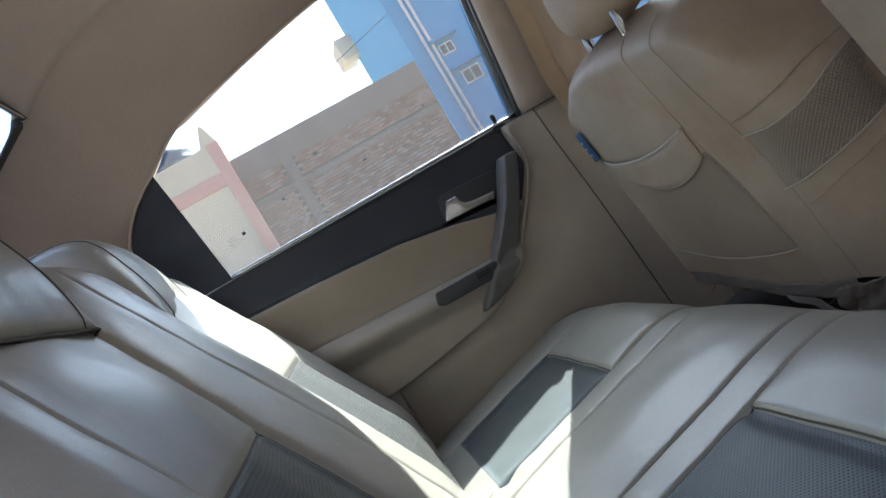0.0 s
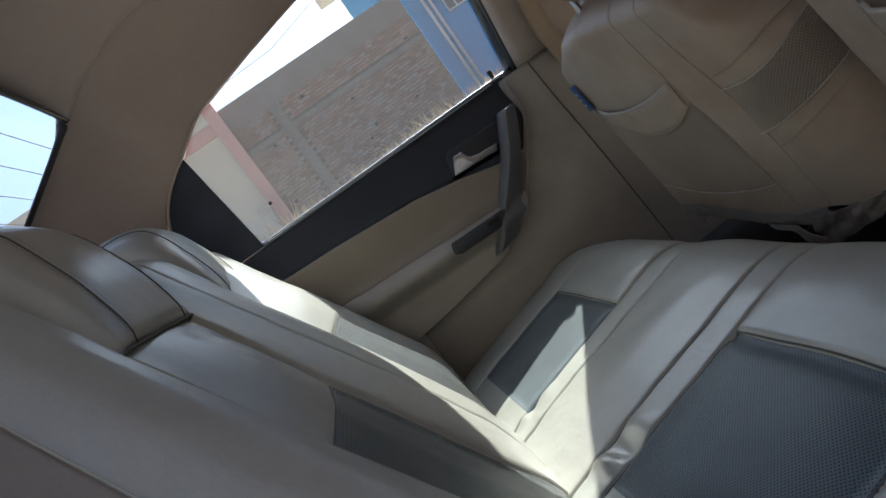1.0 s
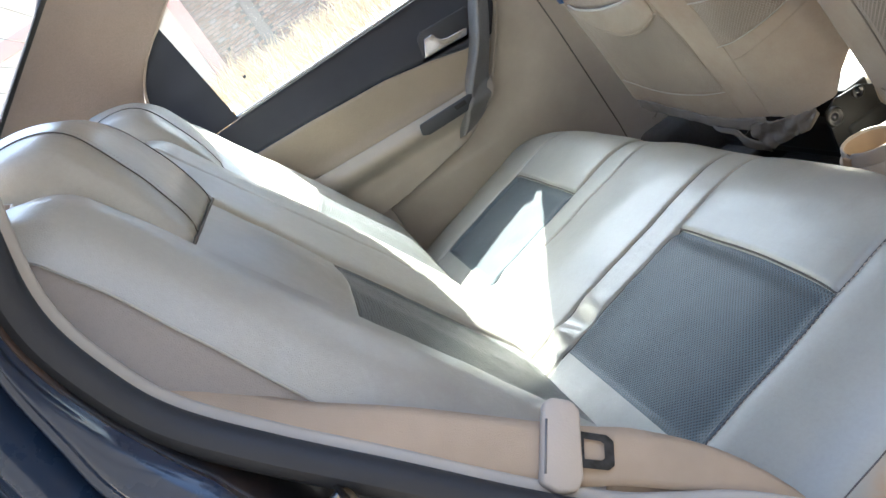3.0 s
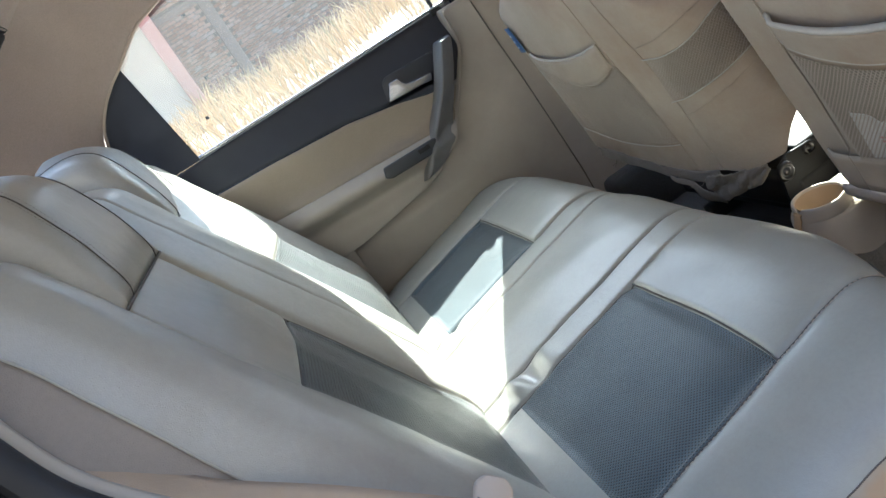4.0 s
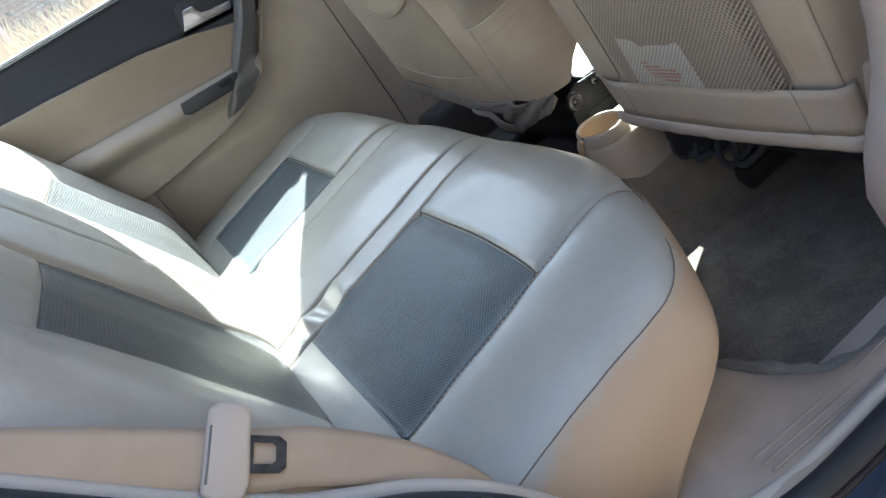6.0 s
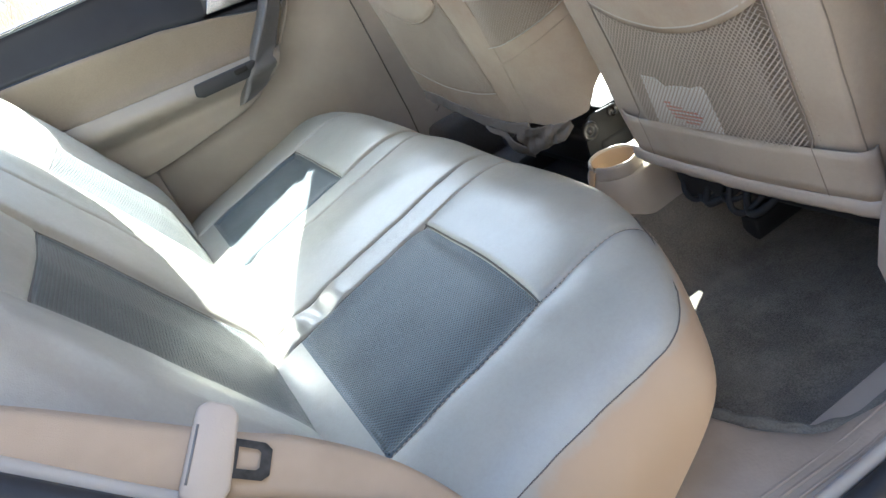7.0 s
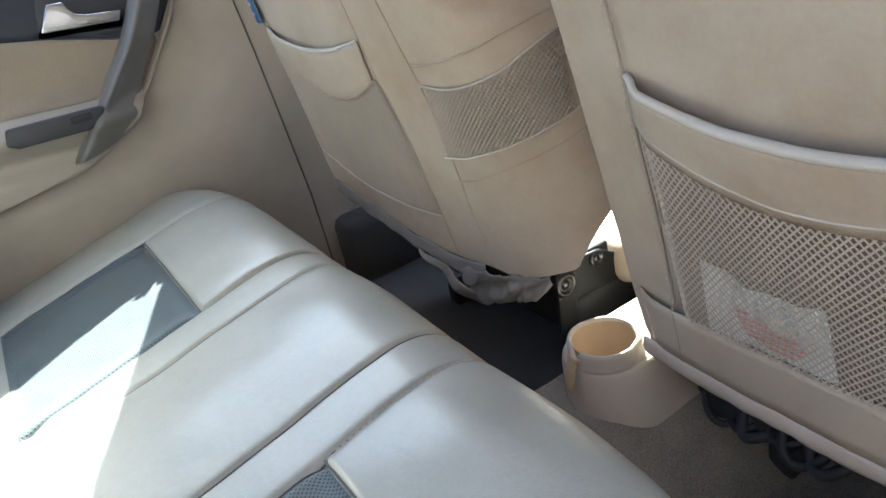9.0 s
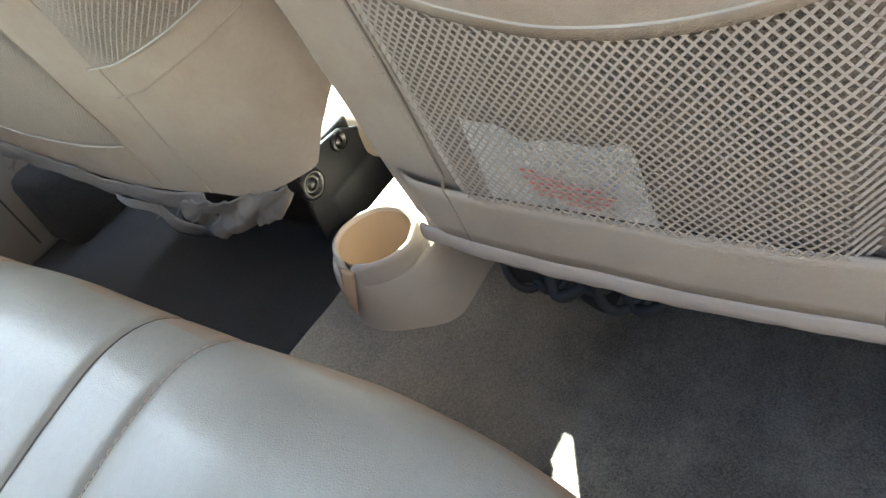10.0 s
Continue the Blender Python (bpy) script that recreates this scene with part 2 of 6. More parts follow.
M_REARGLASS = window_glass("rear_glass", (0.85, 0.9, 0.92))


# ---------------------------------------------------------------- mesh helpers
def part(name, bm, material, parent=None, label="", smooth=True):
    me = bpy.data.meshes.new(name)
    bm.normal_update()
    if smooth:
        for f in bm.faces:
            f.smooth = True
    bm.to_mesh(me)
    bm.free()
    me.materials.append(material)
    ob = new(name, me)
    if parent:
        ob.parent = parent
    if label:
        ob["label"] = label
    return ob


def thing(name, at, label, category, group="", kind=""):
    """An Empty at the base of a thing; its parts are built in the car's frame."""
    ob = new(name)
    ob.empty_display_size = 0.05
    return tagged(ob, label, category, group, kind)


def catmull(pts, n):
    """n samples along a smooth line through pts (tuples of any length)."""
    p = np.array(pts, float)
    p = np.vstack([2 * p[0] - p[1], p, 2 * p[-1] - p[-2]])
    out = []
    k = len(pts) - 1
    for i in range(n):
        s = min(i / (n - 1) * k, k - 1e-9)
        j, f = int(s), s - int(s)
        a, b, c, d = p[j:j + 4]
        out.append(0.5 * (2 * b + (c - a) * f + (2 * a - 5 * b + 4 * c - d) * f * f + (3 * b - a - 3 * c + d) * f ** 3))
    return np.array(out)


def lerp_line(xs, ys):
    return lambda v: float(np.interp(v, xs, ys))


def grid_bm(rows, thick=0.0):
    """A sheet from rows of points; with thick it gets a back and rims."""
    bm = bmesh.new()
    vs = [[bm.verts.new(p) for p in r] for r in rows]
    for a, b in zip(vs, vs[1:]):
        for i in range(len(a) - 1):
            bm.faces.new((a[i], a[i + 1], b[i + 1], b[i]))
    if thick:
        bm.normal_update()
        bmesh.ops.solidify(bm, geom=bm.faces[:], thickness=thick)
    return bm


def tube(path, r, n=8, flat=1.0, up=None, closed=False):
    """A round cord along a path; flat squeezes it."""
    bm = bmesh.new()
    path = [Vector(p) for p in path]
    rings = []
    last = None
    count = len(path)
    for i, p in enumerate(path):
        d = (path[min(i + 1, count - 1)] - path[max(i - 1, 0)]).normalized()
        ref = Vector(up) if up else (last or (Vector((0, 0, 1)) if abs(d.z) < 0.9 else Vector((1, 0, 0))))
        a = (ref - d * ref.dot(d)).normalized()
        last = a
        b = d.cross(a)
        rr = r(i / (count - 1)) if callable(r) else r
        rings.append([bm.verts.new(p + a * (rr * flat * math.cos(t)) + b * (rr * math.sin(t))) for t in (2 * math.pi * k / n for k in range(n))])
    for x, y in zip(rings, rings[1:]):
        for k in range(n):
            bm.faces.new((x[k], x[(k + 1) % n], y[(k + 1) % n], y[k]))
    bm.faces.new(rings[0][::-1])
    bm.faces.new(rings[-1])
    return bm


def box(x0, x1, y0, y1, z0, z1, bevel=0.004, seg=2):
    bm = bmesh.new()
    bmesh.ops.create_cube(bm, size=1.0)
    for v in bm.verts:
        v.co = Vector(((x0 + x1) / 2 + v.co.x * (x1 - x0), (y0 + y1) / 2 + v.co.y * (y1 - y0), (z0 + z1) / 2 + v.co.z * (z1 - z0)))
    if bevel:
        bmesh.ops.bevel(bm, geom=bm.edges[:], offset=bevel, segments=seg, affect="EDGES", profile=0.5)
    return bm


def moved(bm, m):
    bmesh.ops.transform(bm, matrix=m, verts=bm.verts[:])
    return bm


def lathe(profile, n=32, centre=(0, 0, 0)):
    """profile: (radius, z) pairs."""
    bm = bmesh.new()
    c = Vector(centre)
    rings = []
    for r, z in profile:
        rings.append([bm.verts.new(c + Vector((r * math.cos(t), r * math.sin(t), z))) for t in (2 * math.pi * k / n for k in range(n))])
    for x, y in zip(rings, rings[1:]):
        for k in range(n):
            bm.faces.new((x[k], x[(k + 1) % n], y[(k + 1) % n], y[k]))
    return bm


def prism(outline, thick, m=None, bevel=0.0):
    """An outline in (a, b) raised by thick along the third axis, then placed by m."""
    bm = bmesh.new()
    f = bm.faces.new([bm.verts.new((a, b, 0)) for a, b in outline])
    top = bmesh.ops.extrude_face_region(bm, geom=[f])
    for v in (g for g in top["geom"] if isinstance(g, bmesh.types.BMVert)):
        v.co.z += thick
    bmesh.ops.recalc_face_normals(bm, faces=bm.faces[:])
    if bevel:
        bmesh.ops.bevel(bm, geom=[e for e in bm.edges if e.calc_face_angle(0) > 0.6], offset=bevel, segments=2, affect="EDGES", profile=0.5)
    if m is not None:
        moved(bm, m)
    return bm


def surf_normal(f, u, v, e=1e-3):
    a, b = f(u + e, v) - f(u - e, v), f(u, v + e) - f(u, v - e)
    return a.cross(b).normalized()


def samples(lo, hi, step, marks=(), near=(0.0015, 0.0035, 0.006, 0.010)):
    vals = list(np.arange(lo, hi, step)) + [hi]
    for m in marks:
        for d in (0.0, *near):
            vals += [m - d, m + d]
    vals = sorted(v for v in vals if lo <= v <= hi)
    out = [vals[0]]
    for v in vals[1:]:
        if v - out[-1] > 0.0008:
            out.append(v)
    return out


def bell(d, w):
    return math.exp(-(d / w) ** 2)


def smooth01(t):
    t = max(0.0, min(1.0, t))
    return t * t * (3 - 2 * t)


# ---------------------------------------------------------------- rear bench: cushion
CUSH_PROFILE = catmull([(-0.40, 0.440), (-0.24, 0.489), (-0.12, 0.520), (0.0, 0.547), (0.06, 0.561), (0.105, 0.567), (0.138, 0.561), (0.160, 0.541),
                        (0.171, 0.505), (0.174, 0.455), (0.170, 0.38), (0.158, 0.29)], 200)
CUSH_LEN = np.concatenate([[0], np.cumsum(np.hypot(*np.diff(CUSH_PROFILE, axis=0).T))])
SIDE_PROFILE = catmull([(0.0, 0.0), (0.30, 0.0), (0.45, 0.0), (0.53, -0.008), (0.585, -0.032), (0.612, -0.075), (0.618, -0.14), (0.612, -0.24)], 160)
SIDE_LEN = np.concatenate([[0], np.cumsum(np.hypot(*np.diff(SIDE_PROFILE, axis=0).T))])


def cush_s(x):
    """Length along the cushion's profile at a depth x on its top."""
    k = int(np.argmax(CUSH_PROFILE[:, 1] > 0.54))
    return float(np.interp(x, CUSH_PROFILE[:150, 0], CUSH_LEN[:150]))


S0 = cush_s(0.0)
S_INS = cush_s(-0.215)
PANELS = ((-0.465, -0.170), (0.170, 0.465))
SEAMS = (-0.170, -0.108, 0.108, 0.170)


def cushion(s, w):
    px, pz = (float(np.interp(s, CUSH_LEN, CUSH_PROFILE[:, k])) for k in (0, 1))
    sy, drop = (float(np.interp(abs(w), SIDE_LEN, SIDE_PROFILE[:, k])) for k in (0, 1))
    y = math.copysign(sy, w)
    if w > 0:
        y += 0.075 * smooth01((sy - 0.40) / 0.22)
        drop *= 0.7
    # the front corners are rounded in plan
    pull = max(0.0, -y - 0.27) / 0.36 if y < 0 else max(0.0, y - 0.47) / 0.34
    front = 0.187 - 0.135 * pull ** 2
    t = max(0.0, px + 0.10) / 0.274
    x = px if px < -0.10 else -0.10 + t * (front + 0.10)
    z = max(pz + drop, 0.27)
    # stuffing
    on_top = smooth01((0.30 - (s - S0)) / 0.10)
    for m in SEAMS:
        z -= 0.0036 * bell(w - m, 0.0030) + 0.0006 * bell(w - m, 0.010)
    for m in (-0.465, 0.465):
        if s > S_INS - 0.05:
            z -= 0.0040 * bell(w - m, 0.0032) + 0.0018 * bell(w - m, 0.012)
    z += 0.006 * bell(w, 0.07) * on_top
    for lo, hi in PANELS:
        mid, half = (lo + hi) / 2, (hi - lo) / 2
        side = max(0.0, 1 - ((w - mid) / half) ** 2)
        if s > S0:
            z += 0.008 * math.sqrt(side) * bell(s - S0 - 0.09, 0.09)
        # the inserts lie lower at the front and the outer side than along the middle
        outer = abs(w) > abs(mid)
        inside = smooth01((half - abs(w - mid)) / (0.012 if outer else 0.030)) * smooth01((S0 - s) / 0.010) * smooth01((s - S_INS) / 0.010)
        z -= float(np.interp(abs(w) - abs(mid), [-half, half], [0.0035, 0.009])) * inside * (1 - 0.45 * side)
        if abs(w - mid) < half:
            z -= 0.006 * bell(s - S0, 0.012 if s < S0 else 0.0025)
    # soft wrinkles
    z += 0.0016 * noise.noise(Vector((s * 9, w * 9, 0.3))) + 0.0009 * noise.noise(Vector((s * 30, w * 14, 1.7)))
    z += 0.010 * noise.noise(Vector((s * 36, w * 30, 4.0))) * bell(s - S_INS + 0.01, 0.07) * bell(abs(w) - 0.150, 0.03)
    if w < 0:
        z += bell(w + 0.139, 0.025) * (0.011 * bell(s - S_INS - 0.012, 0.013) - 0.010 * bell(s - S_INS - 0.046, 0.014) + 0.005 * bell(s - S_INS - 0.078, 0.013))
    z += 0.0022 * noise.noise(Vector((s * 16 + w * 9, w * 12, 7.0))) * (1 - smooth01((S0 - s) / 0.02) * 0.6)
    # the near corner tucks in towards its foot
    if y < -0.45:
        tuck = float(np.interp(-y, [0.48, 0.54, 0.57, 0.60, 0.64], [0.0, 0.032, 0.066, 0.105, 0.15]))
        x -= tuck * smooth01((0.475 - z) / 0.14) * smooth01((x + 0.12) / 0.16)
    return Vector((x, y, z))


rear_seat = thing("rear_seat", (0, 0, 0.3), "grey-beige leather rear bench with dark perforated inserts, partly in sunlight", "rear seat")
W_MAX = float(SIDE_LEN[-1])
ss = samples(0.0, float(CUSH_LEN[-1]), 0.009, (S0, S_INS))
ws = samples(-W_MAX, W_MAX, 0.011, (*SEAMS, -0.465, 0.465))
pts = [[cushion(s, w) for w in ws] for s in ss]
sets = {"cushion_cover": [], "insert_near": [], "insert_far": []}
for i in range(len(ss) - 1):
    for j in range(len(ws) - 1):
        s, w = (ss[i] + ss[i + 1]) / 2, (ws[j] + ws[j + 1]) / 2
        key = "cushion_cover"
        if S_INS < s < S0 and PANELS[0][0] < w < PANELS[0][1]:
            key = "insert_near"
        elif S_INS < s < S0 and PANELS[1][0] < w < PANELS[1][1]:
            key = "insert_far"
        sets[key].append((i, j))


def picked(quads):
    bm = bmesh.new()
    vm = {}
    for i, j in quads:
        ids = ((i, j), (i, j + 1), (i + 1, j + 1), (i + 1, j))
        for k in ids:
            if k not in vm:
                vm[k] = bm.verts.new(pts[k[0]][k[1]])
        bm.faces.new([vm[k] for k in ids][::-1])
    return bm


def cut(bm, co, no, keep_above):
    geom = bm.verts[:] + bm.edges[:] + bm.faces[:]
    bmesh.ops.bisect_plane(bm, geom=geom, plane_co=co, plane_no=no, clear_inner=keep_above, clear_outer=not keep_above)
    return bm


HEM_CO, HEM_NO = Vector((0, -0.6, 0.516)), Vector((-0.25, 0, 1.0)).normalized()
cush_ob = part("cushion", cut(picked(sets["cushion_cover"]), HEM_CO, HEM_NO, True), M_SEAT, rear_seat)
part("insert_panel", picked(sets["insert_near"]), M_PERF, rear_seat, "dark blue-grey perforated seat insert")
part("insert_panel", picked(sets["insert_far"]), M_PERF, rear_seat, "dark blue-grey perforated seat insert")
hem = []
for i in range(len(ss)):
    for j in range(len(ws) - 1):
        a, b = pts[i][j], pts[i][j + 1]
        da, db = (a - HEM_CO).dot(HEM_NO), (b - HEM_CO).dot(HEM_NO)
        if da * db < 0 and a.y < 0 and a.x > -0.25:
            hem.append(a.lerp(b, da / (da - db)) + Vector((0.0008, -0.0008, 0)))
hem = [h for k, h in enumerate(hem) if k == 0 or (h - hem[k - 1]).length < 0.05]
if len(hem) > 4:
    part("seam", tube(hem, 0.0007, 6), M_SEAM, rear_seat)
part("side_panel", cut(picked(sets["cushion_cover"]), HEM_CO, HEM_NO, False), M_TAN, rear_seat, "tan lower cushion side, stains and warm bounced light in its colour")


def on_surface(f, uv, lift):
    out = []
    for u, v in uv:
        p = f(u, v)
        n = surf_normal(f, u, v, 0.006)
        if n.z < -0.3:
            n = -n
        out.append(p + n * lift)
    return out


def stitches(f, uv, pitch, length, r, lift, name, material, parent):
    """A row of short threads along a line on a surface."""
    p = on_surface(f, uv, lift)
    cum = [0.0]
    for a, b in zip(p, p[1:]):
        cum.append(cum[-1] + (b - a).length)
    bms = bmesh.new()
    d = 0.0
    xs = [list(c) for c in zip(*p)]
    at = lambda q: Vector([float(np.interp(q, cum, x)) for x in xs])
    while d + length < cum[-1]:
        a, b = at(d), at(d + length)
        t = (b - a).normalized()
        s = t.cross(Vector((0, 0, 1)))
        s = s.normalized() if s.length > 0.1 else Vector((0, 1, 0))
        u = s.cross(t)
        ring = []
        for q, h in ((a, -0.3), ((a + b) / 2, 1.0), (b, -0.3)):
            ring.append([bms.verts.new(q + u * (h * r) + o) for o in (s * r, u * r, -s * r)])
        for x, y in zip(ring, ring[1:]):
            for k in range(2):
                bms.faces.new((x[k], x[k + 1], y[k + 1], y[k]))
        d += pitch
    return part(name, bms, material, parent)


cf = lambda s, w: cushion(s, w)
S_FRONT = S0 + 0.215
line = lambda a, b, n=60: [(a[0] + (b[0] - a[0]) * k / n, a[1] + (b[1] - a[1]) * k / n) for k in range(n + 1)]
for m in SEAMS:
    part("seam", tube(on_surface(cf, line((S_INS - 0.012, m), (S_FRONT - 0.02, m)), 0.0005), 0.0010, 6), M_SEAM, cush_ob)
for m in (-0.176, 0.176):
    stitches(cf, line((S0 + 0.01, m), (S_FRONT - 0.07, m)), 0.0065, 0.0045, 0.0006, 0.0010, "stitching", M_STITCH, cush_ob)
for m in (-0.465, 0.465):
    part("seam", tube(on_surface(cf, line((S_INS - 0.04, m), (S_FRONT + 0.01, m)), 0.0006), 0.0011, 6), M_SEAM, cush_ob)
    stitches(cf, line((S_INS - 0.04, m * 1.013), (S_FRONT, m * 1.013)), 0.0065, 0.0045, 0.0006, 0.0010, "stitching", M_STITCH, cush_ob)
for lo, hi in PANELS:
    part("seam", tube(on_surface(cf, line((S0 + 0.001, lo), (S0 + 0.001, hi)), 0.0006), 0.0012, 6), M_SEAM, cush_ob)

# ---------------------------------------------------------------- rear bench: backrest
B_LO = -0.10


def back_base(v):
    """(x, z) on the reclined line; v is the length up it from the crease."""
    c, s = 0.468, 0.884
    return -0.265 - c * v, 0.52 + s * v


BACK_Y = [-0.62, -0.58, -0.53, -0.48, -0.43, -0.385, -0.365, -0.345, -0.235, -0.125, -0.105, -0.085, -0.03, 0.05, 0.13, 0.185, 0.205, 0.225, 0.300, 0.365, 0.415, 0.445, 0.465, 0.485, 0.53, 0.58, 0.63, 0.66]
BACK_D = [-0.09, -0.038, -0.002, 0.014, 0.014, 0.006, 0.000, -0.002, 0.002, -0.004, -0.002, 0.008, 0.022, 0.028, 0.022, 0.008, -0.001, 0.004, 0.024, 0.032, 0.026, 0.010, -0.004, 0.004, 0.024, 0.030, 0.006, -0.06]
BACK_PANELS = ((-0.365, -0.105), (0.205, 0.465))
V_INS = 0.277
V_TOP = 0.61


def backrest(v, y):
    x, z = back_base(v)
    d = float(np.interp(y, BACK_Y, BACK_D))
    if y < -0.385:
        y = -0.385 + (y + 0.385) * float(np.interp(v, [-0.1, 0.0, 0.2, 0.5], [0.93, 0.90, 0.80, 0.60]))
    fade = smooth01((v + 0.06) / 0.14)
    d *= fade * (1.0 - 0.25 * smooth01((v - 0.3) / 0.2))
    d -= 0.10 * (max(0.0, v - 0.53) / 0.09) ** 2.2
    d -= 0.05 * (max(0.0, -v) / 0.1) ** 2
    for m in (-0.365, -0.105, -0.012, 0.205, 0.465):
        d -= 0.0055 * bell(y - m, 0.004)
    for lo, hi in BACK_PANELS:
        if lo < y < hi:
            mid, half = (lo + hi) / 2, (hi - lo) / 2
            d -= 0.004 * bell(v - V_INS, 0.005)
            d -= 0.004 * smooth01((V_INS - v) / 0.012) * smooth01((half - abs(y - mid)) / 0.012)
            if v > V_INS:
                d += 0.010 * max(0.0, 1 - ((y - mid) / half) ** 2) * bell(v - V_INS - 0.08, 0.07)
    d += 0.0022 * noise.noise(Vector((v * 7, y * 7, 9.0))) + 0.0010 * noise.noise(Vector((v * 26, y * 18, 2.0)))
    return Vector((x + 0.884 * d, y, z + 0.468 * d))


vs_ = samples(B_LO, V_TOP, 0.011, (V_INS,))
ys_ = samples(-0.62, 0.66, 0.012, (-0.578, -0.365, -0.105, -0.012, 0.205, 0.465))
pts = [[backrest(v, y) for y in ys_] for v in vs_]
sets = {"cover": [], "a": [], "b": [], "side": []}
for i in range(len(vs_) - 1):
    for j in range(len(ys_) - 1):
        v, y = (vs_[i] + vs_[i + 1]) / 2, (ys_[j] + ys_[j + 1]) / 2
        key = "side" if y < -0.578 else "cover"
        if v < V_INS:
            for k, (lo, hi) in zip("ab", BACK_PANELS):
                if lo < y < hi:
                    key = k
        sets[key].append((i, j))
back_ob = part("backrest", picked(sets["cover"]), M_BACKREST, rear_seat)
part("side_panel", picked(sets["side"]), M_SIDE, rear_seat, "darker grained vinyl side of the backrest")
part("back_insert", picked(sets["a"]), M_PERF_BACK, rear_seat, "dark ribbed backrest insert")
part("back_insert", picked(sets["b"]), M_PERF_BACK, rear_seat, "dark ribbed backrest insert")
for m in (-0.365, -0.105, -0.012, 0.205, 0.465):
    part("seam", tube([p + Vector((0.001, 0, 0.0006)) for p in (backrest(v, m) for v in np.linspace(-0.02, 0.55, 60))], 0.0009, 6), M_SEAM, back_ob)
part("side_piping", tube([backrest(v, -0.578) + Vector((0.002, -0.002, 0.001)) for v in np.linspace(0.20, 0.56, 50)], 0.0010, 8), M_BACKREST, back_ob)
for lo, hi in BACK_PANELS:
    part("seam", tube([backrest(V_INS, y) + Vector((0.001, 0, 0.0008)) for y in np.linspace(lo, hi, 40)], 0.0013, 6), M_SEAM, back_ob)


def headrest(y0, y1, v0, v1, depth):
    """A padded head bump sewn on the backrest's upper edge."""
    rows = []
    mid, half = (y0 + y1) / 2, (y1 - y0) / 2
    n = 30
    for i in range(n + 1):
        a = i / n
        v = v0 + (v1 - v0) * a
        row = []
        puff = math.sin(math.pi * min(1.0, a / 0.70 * 0.5)) ** 0.62
        top = max(0.0, a - 0.55) / 0.45
        for j in range(41):
            b = -1 + 2 * j / 40
            narrow = 1.0 - 0.16 * a ** 2.0
            y = mid + half * narrow * b
            edge = max(0.0, 1 - abs(b) ** 4.0) ** 0.5
            lift = 0.004 + depth * edge * puff
            lift -= (0.06 + 0.05 * abs(b) ** 2) * top ** 2.6
            if abs(b) > 0.999:
                lift -= 0.030
            x, z = back_base(v)
            lift += 0.0012 * noise.noise(Vector((y * 25, v * 25, 3)))
            row.append(Vector((x + 0.884 * lift, y, z + 0.468 * lift - 0.020 * top ** 3 * abs(b) ** 2)))
        rows.append(row[::-1])
    return rows


for y0, y1, v1 in ((-0.372, -0.096, 0.658), (0.195, 0.472, 0.678)):
    rows = headrest(y0, y1, 0.452, v1, 0.036)
    hr = part("headrest", grid_bm(rows, -0.004), M_BACKREST, rear_seat)
    for j in (6, 34):
        part("seam", tube([r[j] + Vector((0.0006, 0, 0.0004)) for r in rows], 0.0007, 6), M_SEAM, hr)
    part("seam", tube([p + Vector((0.001, 0, -0.001)) for p in rows[0]], 0.0016, 6), M_SEAM, hr)
    for j in (5, 7, 33, 35):
        path = [r[j] for r in rows]
        total = bmesh.new()
        for p, q in zip(path[::1], path[1::1]):
            d = (q - p)
            for k in range(2):
                a, b = p + d * (0.5 * k) + Vector((0.0012, 0, 0.0008)), p + d * (0.5 * k + 0.30) + Vector((0.0012, 0, 0.0008))
                side = d.normalized().cross(Vector((0.8, 0, 0.5))).normalized() * 0.0006
                total.faces.new([total.verts.new(v) for v in (a - side, a + side, b + side, b - side)])
        part("stitching", total, M_SEAM, hr)
# ---------------------------------------------------------------- cabin shell
SILL = 0.965
glass_y = lambda z: 0.69 - 0.40 * (z - SILL)
WINDOW = [(-0.422, 0.978), (-0.432, 1.09), (-0.440, 1.193), (-0.376, 1.240), (-0.328, 1.252), (-0.182, 1.291), (-0.04, 1.322), (0.10, 1.342), (0.272, 1.352), (0.270, 0.961)]

# left rear door: curved inner panel
left_door = thing("rear_door", (0, 0.68, 0.4), "closed rear door with dark upper trim, beige cloth panel and armrest", "car door")


def door_y(x, z):
    """Inner face of the trim panel."""
    y = 0.672 + 0.02 * smooth01((z - 0.86) / 0.10)
    y -= 0.058 * bell(z - (0.715 - 0.07 * (x + 0.1)), 0.030) * smooth01((x + 0.40) / 0.10) * smooth01((0.30 - x) / 0.16)
    y -= 0.030 * smooth01((0.70 - z) / 0.06) * smooth01((z - 0.50) / 0.1) * smooth01((x + 0.36) / 0.12) * smooth01((0.22 - x) / 0.1)
    return y


DARK_LOW = lerp_line([-0.60, -0.45, -0.30, -0.10, 0.02, 0.10, 0.20, 0.30], [0.885, 0.884, 0.876, 0.858, 0.835, 0.813, 0.800, 0.795])
DOOR_FRONT = lerp_line([0.26, 0.60, 0.611, 0.625, 0.641, 0.69, 0.77, 0.867, 0.96], [-0.25, -0.25, -0.20, -0.095, 0.0, 0.081, 0.152, 0.217, 0.224])
DOOR_BOT = lerp_line([-0.62, -0.2, -0.095, 0.0, 0.081, 0.152, 0.2, 0.222], [0.58, 0.611, 0.625, 0.641, 0.69, 0.77, 0.84, 0.867])


def door_sheet(x0, x1, zlo, zhi, nx, nz, off=0.0):
    rows = []
    for i in range(nx + 1):
        x = x0 + (x1 - x0) * i / nx
        lo, hi = zlo(x), zhi(x)
        lo = min(max(lo, DOOR_BOT(x)), hi - 0.001)
        rows.append([Vector((x, door_y(x, lo + (hi - lo) * k / nz) - off, lo + (hi - lo) * k / nz)) for k in range(nz + 1)])
    return grid_bm(rows, 0.004)


